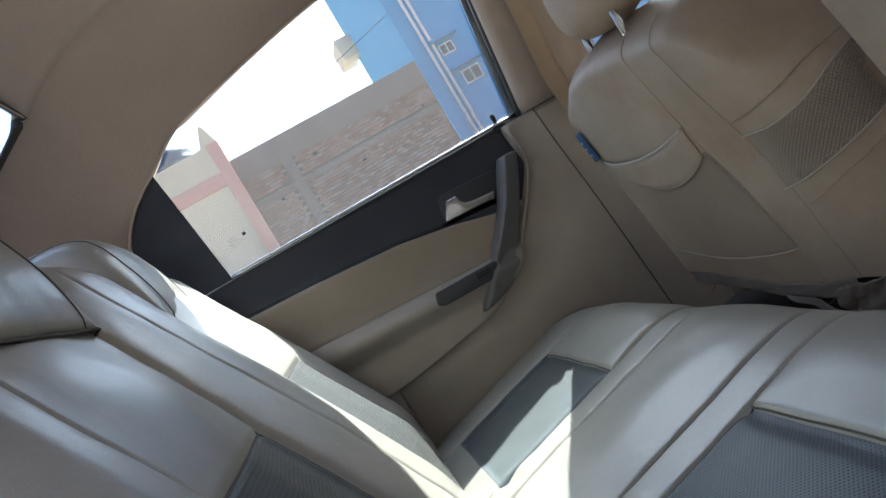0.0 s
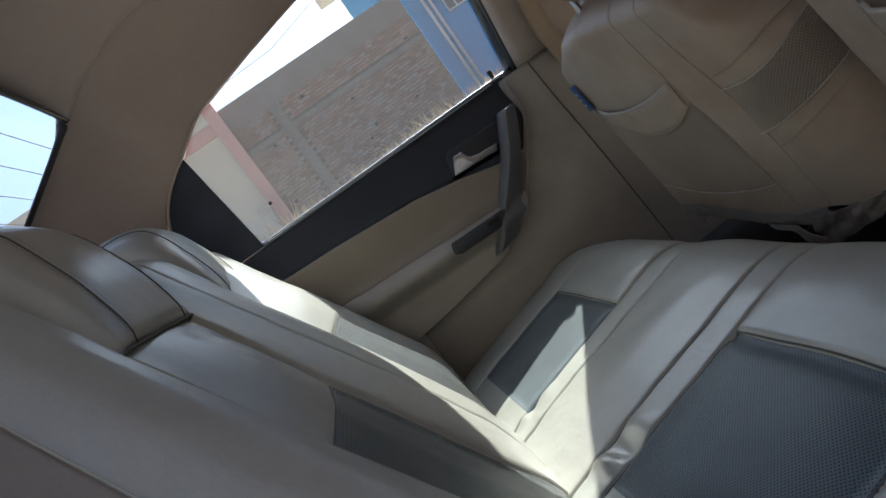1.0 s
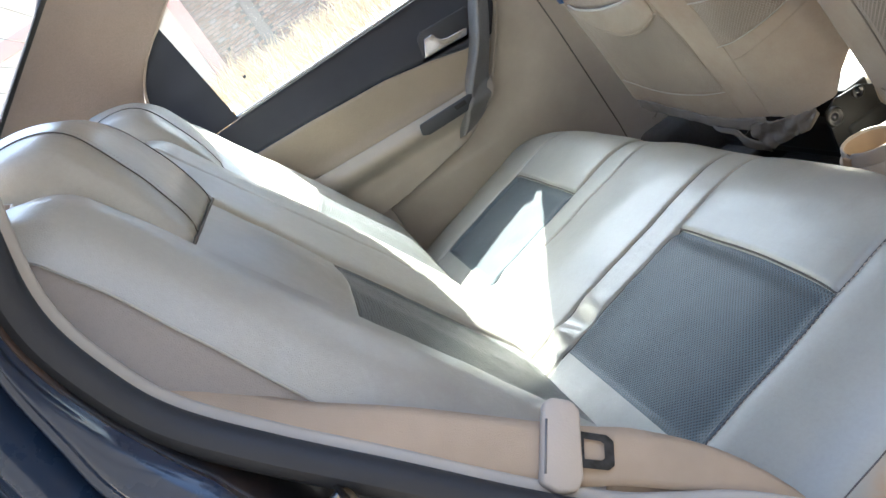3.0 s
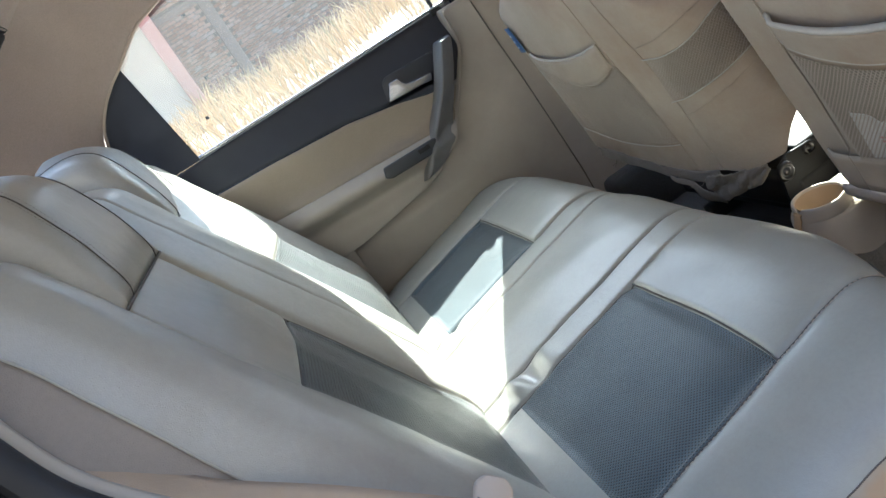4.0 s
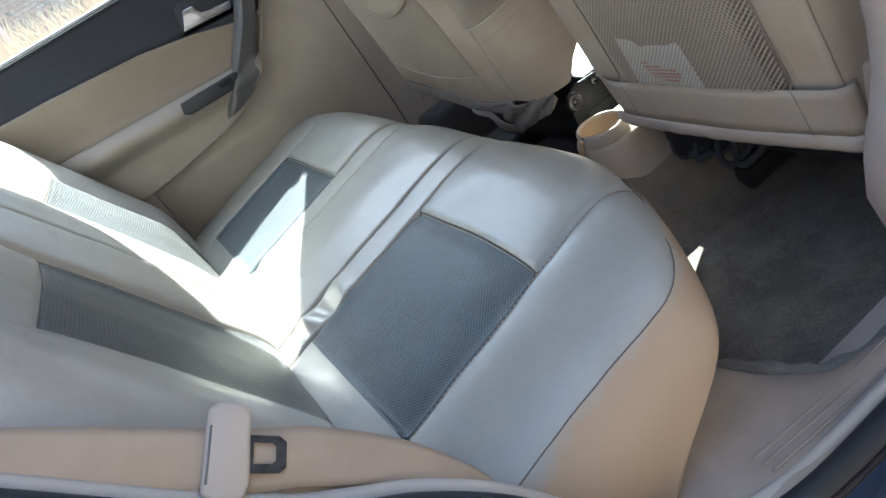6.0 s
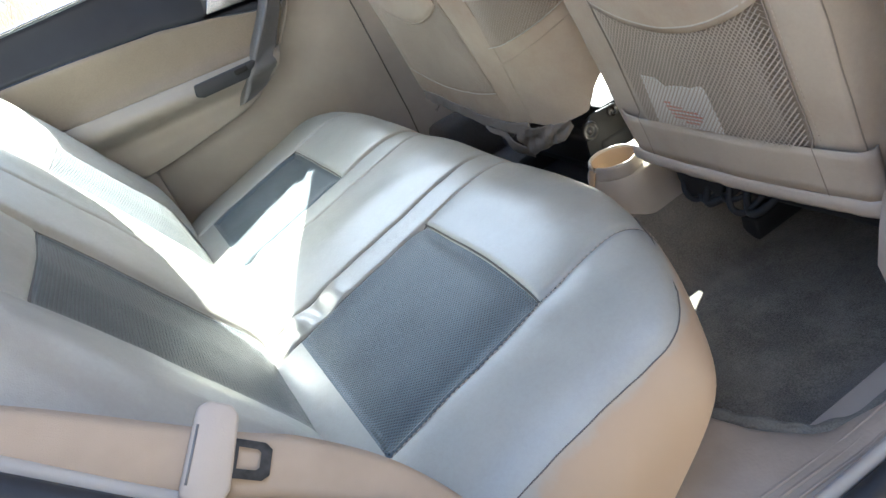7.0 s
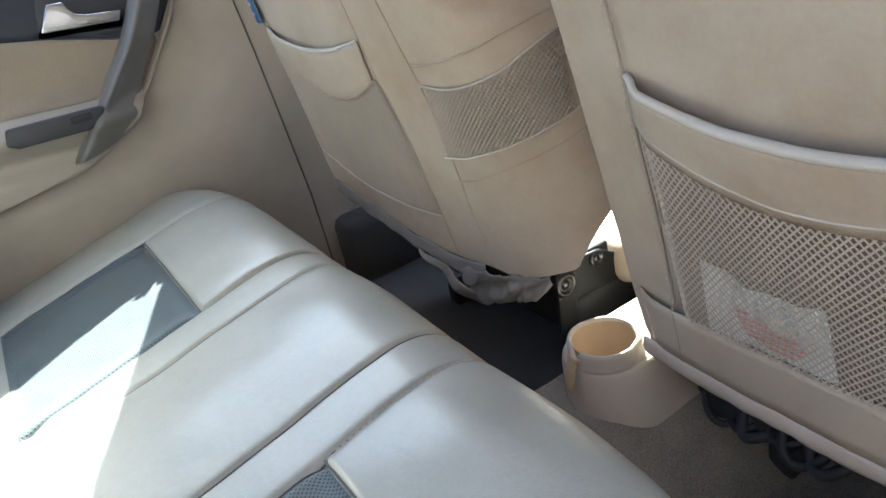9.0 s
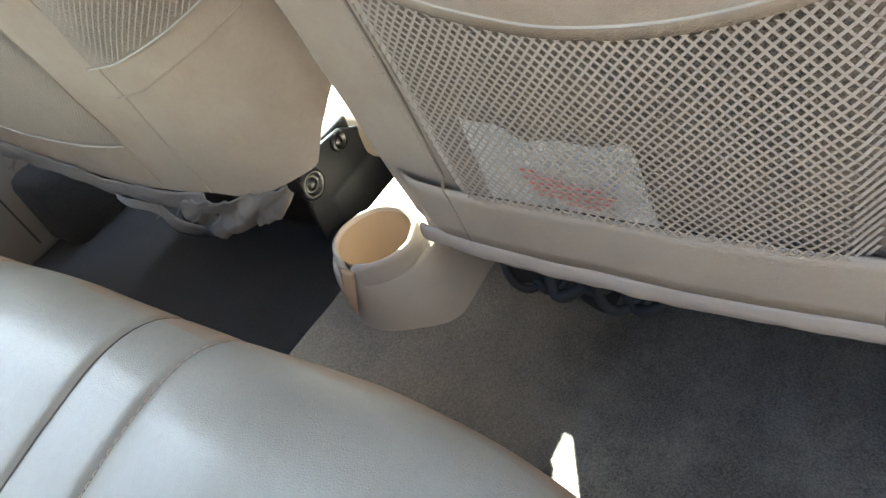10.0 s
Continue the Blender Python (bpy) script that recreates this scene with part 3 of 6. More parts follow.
part("upper_trim", door_sheet(-0.62, 0.235, DARK_LOW, lambda x: SILL, 60, 10), M_NAVY, left_door, "dark blue-grey upper door trim")
part("cloth_panel", door_sheet(-0.62, 0.165, lambda x: 0.742 - 0.07 * (x + 0.1), lambda x: DARK_LOW(x) - 0.002, 50, 12), M_DOORCLOTH, left_door, "beige cloth door panel")
part("lower_panel", door_sheet(-0.62, 0.112, lambda x: 0.55, lambda x: 0.741 - 0.07 * (x + 0.1), 60, 50), M_BEIGE, left_door, "beige plastic lower door panel with armrest")
part("panel_seam", tube([(-0.105 - 0.03 * t, door_y(-0.105, 0.69 - 0.06 * t) - 0.001, 0.69 - 0.06 * t) for t in np.linspace(0, 1, 12)], 0.0016, 6), M_SEAM, left_door)
# window frame: dark rear quarter and beige surround
quarter = [(-0.422, 0.966), (-0.441, 1.200)] + [tuple(q) for q in catmull([(-0.441, 1.200), (-0.475, 1.178), (-0.512, 1.150), (-0.545, 1.112), (-0.563, 1.06), (-0.575, 0.966)], 24)[1:]]
bm = bmesh.new()
bm.faces.new([bm.verts.new((x, glass_y(z) - 0.004, z)) for x, z in quarter])
bmesh.ops.solidify(bm, geom=bm.faces[:], thickness=0.012)
part("quarter_trim", bm, M_NAVY, left_door, "dark quarter trim behind the window", smooth=False)
bm = bmesh.new()
bm.faces.new([bm.verts.new((x, glass_y(z) + 0.012, z)) for x, z in WINDOW[:-1] + [(0.27, 0.94), (-0.44, 0.94)]])
part("pane", bm, M_GLASS, left_door, "clear window glass", smooth=False)
part("sill_strip", tube([(x, 0.705, SILL + 0.001) for x in np.linspace(-0.425, 0.262, 30)], 0.010, 8, 0.7), plastic("sill_rubber", (0.25, 0.25, 0.25), 0.4), left_door, "grey window sill seal")
part("sill_lip", tube([(x, 0.688, SILL + 0.006) for x in np.linspace(-0.425, 0.262, 30)], 0.004, 8), M_CHROME, left_door, "bright sill lip")
part("frame_seal", tube(catmull([(x, glass_y(z) - 0.006, z + 0.006) for x, z in [(-0.575, 0.99), (-0.563, 1.06), (-0.545, 1.108), (-0.512, 1.147), (-0.475, 1.176), (-0.44, 1.196), (-0.376, 1.2365), (-0.328, 1.2545), (-0.182, 1.2905), (-0.04, 1.322), (0.10, 1.342), (0.262, 1.352)]], 90), 0.0032, 8), M_PILLAR, left_door)
part("front_frame", tube([(0.278, glass_y(z) + 0.004, z) for z in np.linspace(0.955, 1.36, 12)], 0.010, 8, 1.2), M_RUBBER, left_door)
part("lock_knob", tube([(0.217, 0.693, z) for z in np.linspace(0.955, 0.995, 8)], lambda t: 0.0042 + 0.0012 * smooth01((t - 0.5) * 3), 10), M_BLACK, left_door, "black lock knob")
part("knob_base", box(0.205, 0.232, 0.684, 0.700, 0.955, 0.970, 0.003), M_BLACK, left_door)
# inner handle in its bowl
part("handle_bowl", prism([(-0.004, 0.836), (0.016, 0.892), (0.030, 0.900), (0.15, 0.893), (0.166, 0.880), (0.134, 0.824), (0.06, 0.831)], 0.006, pose(0, 0.674, 0, 90, 0, 0), 0.002), M_SWITCH, left_door)
part("inner_handle", prism([(0.004, 0.846), (0.026, 0.884), (0.050, 0.883), (0.053, 0.872), (0.060, 0.863), (0.075, 0.858), (0.127, 0.853), (0.119, 0.837), (0.060, 0.842)], 0.010, pose(0, 0.664, 0, 90, 0, 0), 0.003), M_CHROME, left_door, "bright chrome door handle")
# pull handle: a broad curved grip whose inner edge stands out from the door
pull_in = catmull([(0.170, 0.905), (0.160, 0.890), (0.109, 0.806), (0.026, 0.713), (-0.012, 0.668), (-0.031, 0.646)], 44)
pull_out = catmull([(0.207, 0.905), (0.205, 0.889), (0.176, 0.831), (0.129, 0.757), (0.066, 0.673), (-0.026, 0.642)], 44)
rows = []
for k, (a, b) in enumerate(zip(pull_in, pull_out)):
    t = k / 43
    rise = smooth01(t / 0.06) * smooth01((1 - t) / 0.10)
    y = lambda f, d: 0.664 - (0.664 - f) * rise - d
    at = lambda q: (a[0] + (b[0] - a[0]) * q, a[1] + (b[1] - a[1]) * q)
    rows.append([Vector((at(q)[0], min(y(f, 0), door_y(*at(q)) - g * rise + 0.003), at(q)[1])) for q, f, g in ((-0.04, 0.668, 0.0), (-0.03, 0.632, 0.010), (0.0, 0.613, 0.020), (0.07, 0.606, 0.024), (0.16, 0.607, 0.024), (0.24, 0.612, 0.021), (0.5, 0.624, 0.014), (0.8, 0.634, 0.010), (0.95, 0.642, 0.006), (1.0, 0.668, 0.0))])
part("pull_handle", grid_bm(rows), M_PULL, left_door, "grey curved pull handle")
edge = catmull([(0.222, 0.660, 0.955), (0.217, 0.656, 0.867), (0.152, 0.652, 0.77), (0.081, 0.650, 0.69), (0.0, 0.650, 0.641), (-0.095, 0.652, 0.625), (-0.2, 0.655, 0.611), (-0.34, 0.66, 0.60)], 50)
part("door_edge", tube(edge, 0.0035, 8, 1.3, up=(0, 1, 0)), M_BEIGE, left_door)
sw = prism([(-0.105, 0.712), (-0.098, 0.736), (0.036, 0.731), (0.044, 0.727), (0.026, 0.702), (0.01, 0.700), (-0.09, 0.704)], 0.012, pose(0, 0.612, 0, 90, 0, 0), 0.004)
panel = part("switch_panel", sw, M_SWITCH, left_door, "black window switch panel")
part("window_switch", box(-0.010, 0.020, 0.594, 0.602, 0.716, 0.728, 0.002), M_BLACK, panel)
part("glass_marking", box(-0.360, -0.353, glass_y(1.03) + 0.0085, glass_y(1.03) + 0.0095, 1.030, 1.037, 0), M_BLACK, left_door)
for k in range(4):
    part("marking_bar", box(-0.392, -0.368 + 0.004 * (k % 2), glass_y(1.03) + 0.0085, glass_y(1.03) + 0.0095, 1.019 + 0.006 * k, 1.0196 + 0.006 * k, 0), M_PULL, left_door)

# B pillar: lower trim and upper post
pillar = thing("door_pillar", (0.28, 0.68, 0.3), "beige plastic pillar trim between the left doors", "pillar", kind="structure")
rows = []
for i in range(57):
    z = 0.26 + 0.70 * i / 56
    xf = 0.47
    xr = min(DOOR_FRONT(z) - 0.004, xf - 0.03)
    yy = 0.676 + 0.012 * smooth01((z - 0.7) / 0.2)
    rows.append([Vector((xr, yy, z)), Vector((xr + 0.008, yy - 0.016, z)), Vector((0.5 * (xr + xf), yy - 0.026, z)), Vector((xf - 0.012, yy - 0.030, z)), Vector((xf - 0.003, yy - 0.026, z)), Vector((xf, yy - 0.01, z)), Vector((xf, yy + 0.03, z))])
part("lower_trim", grid_bm([r[::-1] for r in rows], 0.004), M_BEIGE, pillar)
rows = []
for i in range(13):
    z = 0.962 + 0.43 * i / 12
    c = glass_y(z) - 0.01
    xr = 0.278 - 0.02 * (z - 0.96)
    xf = 0.47 + 0.14 * (z - 0.96)
    rows.append([Vector((xr, c + 0.03, z)), Vector((xr, c - 0.012, z)), Vector((xr + 0.012, c - 0.028, z)), Vector((xf - 0.012, c - 0.028, z)), Vector((xf, c - 0.012, z)), Vector((xf, c + 0.03, z))])
part("upper_post", grid_bm([r[::-1] for r in rows], 0.004), M_PILLAR, pillar)
part("trim_gap", tube([(float(np.interp(z, [0.28, 0.45, 0.70, 0.96], [0.338, 0.334, 0.314, 0.294])), 0.676 + 0.012 * smooth01((z - 0.7) / 0.2) - float(np.interp(z, [0.3, 0.6, 0.8, 0.96], [0.0335, 0.0332, 0.0300, 0.0265])), z) for z in np.linspace(0.28, 0.962, 80)], 0.0017, 6), M_SEAM, pillar)
part("sill_trim", box(-0.62, -0.18, 0.668, 0.70, 0.25, 0.63, 0.01), M_BEIGE, pillar)
anchor = part("belt_anchor", lathe([(0.0, 0.018), (0.012, 0.018), (0.020, 0.012), (0.022, 0.0)], 20), M_BEIGE, pillar)
anchor.matrix_world = pose(0.318, 0.545, 1.19, 90, 0, 0)

front_belt = thing("seat_belt", (0.345, 0.62, 0.95), "tan front seat belt hanging on the pillar", "seat belt")
run = catmull([(0.335, 0.543, 1.185), (0.340, 0.575, 1.09), (0.346, 0.606, 1.0), (0.355, 0.617, 0.95), (0.362, 0.621, 0.90)], 24)
part("webbing", grid_bm([[Vector((x - 0.022 + 0.011 * k, y, z)) for k in range(5)] for x, y, z in run], 0.0014), M_WEB, front_belt)

# front left door
front_door = thing("front_door", (0.7, 0.70, 0.3), "front left door with dark upper trim and beige panel", "car door")
part("upper_trim", box(0.36, 1.25, 0.690, 0.72, 0.82, 0.965, 0.01), M_NAVY, front_door)
part("lower_panel", box(0.36, 1.25, 0.685, 0.72, 0.30, 0.815, 0.01), M_BEIGE, front_door)
part("armrest", box(0.45, 1.05, 0.62, 0.69, 0.66, 0.72, 0.02, 3), M_BEIGE, front_door)
part("sill_lip", tube([(x, 0.70, SILL + 0.004) for x in (0.36, 1.25)], 0.007, 8), M_CHROME, front_door)
bm = bmesh.new()
bm.faces.new([bm.verts.new((x, glass_y(z) + 0.012, z)) for x, z in [(0.35, 0.95), (0.35, 1.36), (0.95, 1.34), (1.32, 0.97)]])
part("pane", bm, M_GLASS, front_door, smooth=False)

# roof lining, side rails, C pillar and the rear window
liner = thing("ceiling", (0, 0, 1.3), "brown-beige cloth headliner of the car", "headliner", kind="structure")
ROOF_Z = lambda x, y: 1.40 - 0.05 * (max(0.0, abs(y + 0.03) - 0.30) / 0.25) ** 2 - 0.10 * (max(0.0, -0.25 - x) / 0.35) ** 2 - 0.08 * (max(0.0, x - 0.5) / 0.5) ** 2
ROOF_Y = lerp_line([-0.56, -0.50, -0.42, -0.36], [0.405, 0.365, 0.322, 0.306])
rows = [[Vector((x, y, ROOF_Z(x, min(y, 0.27)) - 0.002)) for y in np.linspace(-0.60, ROOF_Y(x), 26)] for x in np.linspace(-0.543, 1.15, 36)]
part("ceiling_cloth", grid_bm(rows, -0.012), M_LINER, liner)
# one moulded sweep from the window edge up to the roof and back to the rear window
RW = lambda t, a: Vector((-0.540 - 0.46 * t, 0.394 + 0.07 * t, 1.322 - 0.286 * t))
EDGE = catmull([(-0.600, 0.90), (-0.578, 1.02), (-0.560, 1.095), (-0.518, 1.148), (-0.470, 1.183), (-0.437, 1.203), (-0.376, 1.247), (-0.328, 1.259), (-0.182, 1.298), (-0.04, 1.329), (0.10, 1.349), (0.30, 1.362), (0.70, 1.358), (0.95, 1.335), (1.10, 1.27), (1.25, 1.16), (1.40, 1.0)], 130)
INNER = catmull([(-1.02, 0.480, 1.02), (-0.80, 0.446, 1.165), (-0.66, 0.424, 1.252), (-0.585, 0.412, 1.298), (-0.548, 0.385, 1.326), (-0.520, 0.345, 1.342), (-0.44, 0.31, 1.368), (-0.36, 0.30, 1.389), (-0.20, 0.30, 1.40), (-0.05, 0.30, 1.40), (0.10, 0.30, 1.40), (0.30, 0.30, 1.40), (0.70, 0.30, 1.386), (0.95, 0.33, 1.35), (1.08, 0.47, 1.30), (1.21, 0.55, 1.20), (1.36, 0.60, 1.05)], 130)
rows = []
for (x, z), q in zip(EDGE, INNER):
    e = Vector((x, glass_y(z) - 0.008, z + 0.003))
    q = Vector(q)
    span = (q - e).length
    back = smooth01((-0.45 - q.x) / 0.2)
    c1 = e + Vector((-0.10 * back, -0.16 - 0.10 * back, 0.30 * (1 - 0.4 * back))) * span
    c2 = q + Vector((0.12 * back, 0.42 - 0.10 * back, 0.06 * back)) * span
    row = [Vector((x, glass_y(z) + 0.02, z + 0.001)), Vector((x, glass_y(z) - 0.004, z + 0.001))]
    for k in range(17):
        t = k / 16
        row.append(e * (1 - t) ** 3 + c1 * (3 * t * (1 - t) ** 2) + c2 * (3 * t * t * (1 - t)) + q * t ** 3)
    rows.append(row)
part("side_rail", grid_bm(rows, -0.006), M_LINER, liner, "brown-beige moulded roof side")
rear_win = thing("window_1", (-0.7, 0, 1.2), "bright rear window with heater lines and black border", "window", kind="structure")
quad = [RW(0, 0), RW(1, 0), Vector((-1.0, -0.50, 1.036)), Vector((-0.54, -0.43, 1.312))]
bm = bmesh.new()
bm.faces.new([bm.verts.new(p) for p in quad])
part("pane", bm, M_REARGLASS, rear_win, smooth=False).visible_shadow = False
for t in np.linspace(0.10, 0.95, 11):
    a, b = RW(t, 0), quad[3].lerp(quad[2], t)
    part("heater_line", tube([a.lerp(b, 0.02), b.lerp(a, 0.02)], 0.0008, 5), M_SEAM, rear_win)
part("border", tube(catmull([RW(1, 0) + Vector((0, 0, 0)), RW(0.5, 0), RW(0.1, 0), RW(0.02, 0) + Vector((0, -0.012, 0.0)), RW(0, 0) + Vector((0, -0.05, 0.001)), (-0.54, -0.1, 1.313), quad[3]], 60), 0.0085, 8, 0.4, up=(0.5, 0, 0.87)), M_BLACK, rear_win)
# parcel shelf behind the bench
shelf = part("parcel_shelf", box(-1.10, -0.56, -0.49, 0.62, 0.90, 0.925, 0.006), M_CARPET)
tagged(shelf, "dark carpeted parcel shelf behind the rear bench", "parcel shelf", kind="structure")
# ---------------------------------------------------------------- floor
def floor_z(x, y):
    tunnel = smooth01((-0.030 - y) / 0.012) * smooth01((y + 0.275) / 0.13)
    z = 0.262 + 0.103 * tunnel
    z += 0.045 * smooth01((-0.54 - y) / 0.08)
    z += 0.0025 * noise.noise(Vector((x * 14, y * 14, 0))) + 0.006 * bell(y + 0.20, 0.03) * noise.noise(Vector((x * 18, y * 9, 3)))
    return z


xs = np.linspace(-0.05, 1.3, 90)
fy = samples(-0.645, 0.68, 0.012, (-0.036,), (0.002, 0.004, 0.006))
floor = thing("floor", (0.4, 0, 0.26), "dusty grey carpet floor with a tan tunnel hump", "floor", kind="structure")
yst = [y for y in fy if y <= -0.0285]
ysl = [y for y in fy if y >= -0.0315]
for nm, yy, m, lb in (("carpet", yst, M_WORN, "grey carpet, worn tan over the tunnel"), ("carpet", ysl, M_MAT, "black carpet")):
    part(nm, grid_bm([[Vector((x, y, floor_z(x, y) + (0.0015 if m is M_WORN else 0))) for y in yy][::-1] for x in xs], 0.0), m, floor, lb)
# added dark box, stands in for the shade of the left foot-well
part("dark_kick_filler", box(0.36, 1.27, 0.57, 0.668, 0.255, 0.39, 0.02), M_MAT, floor, "dark box added for the shade of the left foot-well")
bulk = part("wall_front", box(1.28, 1.34, -0.85, 0.75, 0.1, 1.0, 0.01), M_BLACK)
tagged(bulk, "black lower dashboard and bulkhead", "dashboard", kind="structure")
seat_box = part("wall_rear", box(-0.62, -0.40, -0.56, 0.64, 0.2, 0.56, 0.0), M_BLACK)
tagged(seat_box, "dark body panel under the rear bench", "body panel", kind="structure")

# cup holder on the tunnel
cup = thing("cup_holder", (0.36, -0.10, 0.34), "cream plastic cup holder at the rear of the console", "cup holder")
CC = Vector((0.361, -0.106, 0.0))


def housing_ring(cx, cy, r, z, n=24, front=0.60):
    """A loop round the housing: half a circle behind, straight sides to the front."""
    loop = [Vector((cx + r * math.cos(a), cy + r * math.sin(a), z)) for a in np.linspace(math.pi / 2, 1.5 * math.pi, n)]
    loop += [Vector((cx + (front - cx) * k / 8, cy - r, z)) for k in range(1, 9)]
    loop += [Vector((front, cy - r + 2 * r * k / 8, z)) for k in range(1, 8)]
    loop += [Vector((front + (cx - front) * k / 9, cy + r, z)) for k in range(0, 9)]
    return loop


rings = [housing_ring(*q) for q in ((0.372, -0.112, 0.0640, 0.340), (0.372, -0.112, 0.0620, 0.366), (0.370, -0.1075, 0.0585, 0.392), (0.3675, -0.104, 0.0542, 0.408),
                                    (0.366, -0.1025, 0.0510, 0.4155), (0.365, -0.1022, 0.0490, 0.4190), (0.364, -0.102, 0.0468, 0.4205))]
turn_of = lambda p: math.atan2(p.y - CC.y, p.x - CC.x)
for r, z in ((0.0434, 0.4212), (0.0428, 0.4235), (0.0425, 0.430), (0.0421, 0.437), (0.0410, 0.4415), (0.0390, 0.4430), (0.0372, 0.4418), (0.0362, 0.4380)):
    rings.append([CC + Vector((r * math.cos(turn_of(p)), r * math.sin(turn_of(p)), z)) for p in rings[6]])
SPILL = 3.02
# the rim is broken away where drinks have run over
for loop in rings[9:]:
    for p in loop:
        p.z -= 0.012 * bell(math.remainder(turn_of(p) - SPILL, 2 * math.pi), 0.13)
body = grid_bm([q + q[:1] for q in rings])
bmesh.ops.remove_doubles(body, verts=body.verts[:], dist=0.00005)
bmesh.ops.recalc_face_normals(body, faces=body.faces[:])
part("holder_body", body, M_CUP, cup)
part("cup_well", lathe([(0.0364, 0.4385), (0.0357, 0.42), (0.0347, 0.385), (0.033, 0.368), (0.0, 0.366)], 40, CC), M_CUPIN, cup, "tan inside of the cup well")
run = catmull([(0.0362, 0.430), (0.0385, 0.4335), (0.0412, 0.432), (0.0426, 0.4265), (0.0445, 0.4205), (0.0475, 0.4135), (0.0498, 0.400), (0.0508, 0.390)], 26)
rows = []
for k, (r, z) in enumerate(run):
    half = 0.25 * (1 - 0.45 * k / 25) * (1.0 if k < 23 else 0.6) + 0.03 * noise.noise(Vector((k * 0.3, 0, 2)))
    rows.append([CC + Vector(((r + 0.0026) * math.cos(SPILL + half * q), (r + 0.0026) * math.sin(SPILL + half * q), z)) for q in np.linspace(-1, 1, 7)])
part("spill_stain", grid_bm(rows, 0.0012), M_SPILL, cup, "tan dried spill running from the rim")
part("console", box(0.60, 1.2, -0.158, -0.046, 0.30, 0.4205, 0.012, 3), M_CUP, cup, "cream console between the front seats")

# outer skin of the left side, so that daylight enters by the windows alone
skin = part("wall_left", box(-1.2, 1.4, 0.74, 0.76, 0.15, 0.955, 0.0), M_PAINT)
tagged(skin, "dark blue outer skin of the car's left side", "body panel", kind="structure")
rows = [[Vector((x, glass_y(z) + 0.034, z)) for x in np.linspace(0.262, 0.50 + 0.14 * (z - 0.96), 6)] for z in np.linspace(0.90, 1.42, 8)]
part("pillar_skin", grid_bm(rows, 0.006), M_PAINT, pillar, "dark blue outer pillar skin")

# right front door and windscreen, unseen, close the cabin and cut its light
near_front = thing("front_door", (0.8, -0.72, 0.3), "closed front right door with dark upper trim and beige panel", "car door")
part("upper_trim", box(0.42, 1.25, -0.735, -0.70, 0.82, 0.965, 0.01), M_NAVY, near_front)
part("lower_panel", box(0.42, 1.25, -0.735, -0.70, 0.36, 0.815, 0.01), M_BEIGE, near_front)
bm = bmesh.new()
bm.faces.new([bm.verts.new((x, -glass_y(z) - 0.02, z)) for x, z in [(0.40, 0.96), (0.40, 1.36), (0.95, 1.34), (1.32, 0.97)]])
part("pane", bm, M_GLASS, near_front, smooth=False)
screen = bmesh.new()
screen.faces.new([screen.verts.new(p) for p in ((1.32, 0.75, 1.0), (1.16, 0.56, 1.30), (1.16, -0.56, 1.30), (1.32, -0.75, 1.0))])
tagged(part("window_2", screen, M_GLASS, smooth=False), "tinted windscreen glass above the dashboard", "window", kind="structure")

# unseen near rear door, open at the pillar hinge, holds off sky light
open_door = thing("rear_door", (0.36, -1.1, 0.35), "open rear right door with dark upper trim and beige panel", "car door")
part("door_skin", box(0.385, 0.42, -1.62, -0.76, 0.34, 0.96, 0.012), M_PAINT, open_door)
part("lower_panel", box(0.345, 0.384, -1.60, -0.78, 0.36, 0.82, 0.012), M_BEIGE, open_door)
part("upper_trim", box(0.348, 0.384, -1.60, -0.78, 0.822, 0.955, 0.012), M_NAVY, open_door)
part("armrest", box(0.28, 0.344, -1.45, -0.90, 0.66, 0.72, 0.02, 3), M_BEIGE, open_door)
part("window_frame", tube([(0.395, -0.78, 0.955), (0.40, -0.80, 1.28), (0.40, -0.95, 1.33), (0.40, -1.30, 1.26), (0.395, -1.52, 1.10), (0.395, -1.60, 0.955)], 0.016, 8), M_PAINT, open_door)
# ---------------------------------------------------------------- front seats
rngs = random.Random(11)


def seat_face(cy, half, x0, z0, lean, wrap, top, corners):
    """Rear face of a covered seat back: u across (it turns the corners at its ends), z height; top is a height by u."""
    def f(u, z):
        a = max(-1.9, min(1.9, u))
        start, bulge = corners[0] if a < 0 else corners[1]
        if abs(a) <= start:
            y, back = a * half, 0.012 * a * a
        else:
            t = min(abs(a) - start, 1.9 - start) / (1.9 - start)
            ang = t * math.pi / 2 * 1.06
            y = math.copysign(half * (start + bulge * math.sin(ang)), a)
            back = 0.012 * start * start + wrap * (1 - math.cos(ang)) + 0.02 * t
        x = x0 - lean * (z - z0) + back
        x += 0.10 * (max(0.0, z - top(a) + 0.06) / 0.06) ** 2
        x += 0.05 * (max(0.0, 0.455 - z) / 0.06) ** 2
        x += 0.002 * noise.noise(Vector((y * 9, z * 9, cy))) + 0.0012 * noise.noise(Vector((y * 30, z * 22, cy)))
        return Vector((x, cy + y, z))
    return f


def patch(name, f, u0, u1, zlo, zhi, nu, nz, lift, material, parent, label="", thick=0.0):
    rows = []
    for i in range(nu + 1):
        u = u0 + (u1 - u0) * i / nu
        lo, hi = zlo(u), zhi(u)
        row = []
        for k in range(nz + 1):
            z = lo + (hi - lo) * k / nz
            p = f(u, z)
            n = surf_normal(f, u, z, 0.004)
            if n.x > 0:
                n = -n
            row.append(p + n * (lift(u, k / nz) if callable(lift) else lift))
        rows.append(row)
    return part(name, grid_bm([r[::-1] for r in rows], thick), material, parent, label)


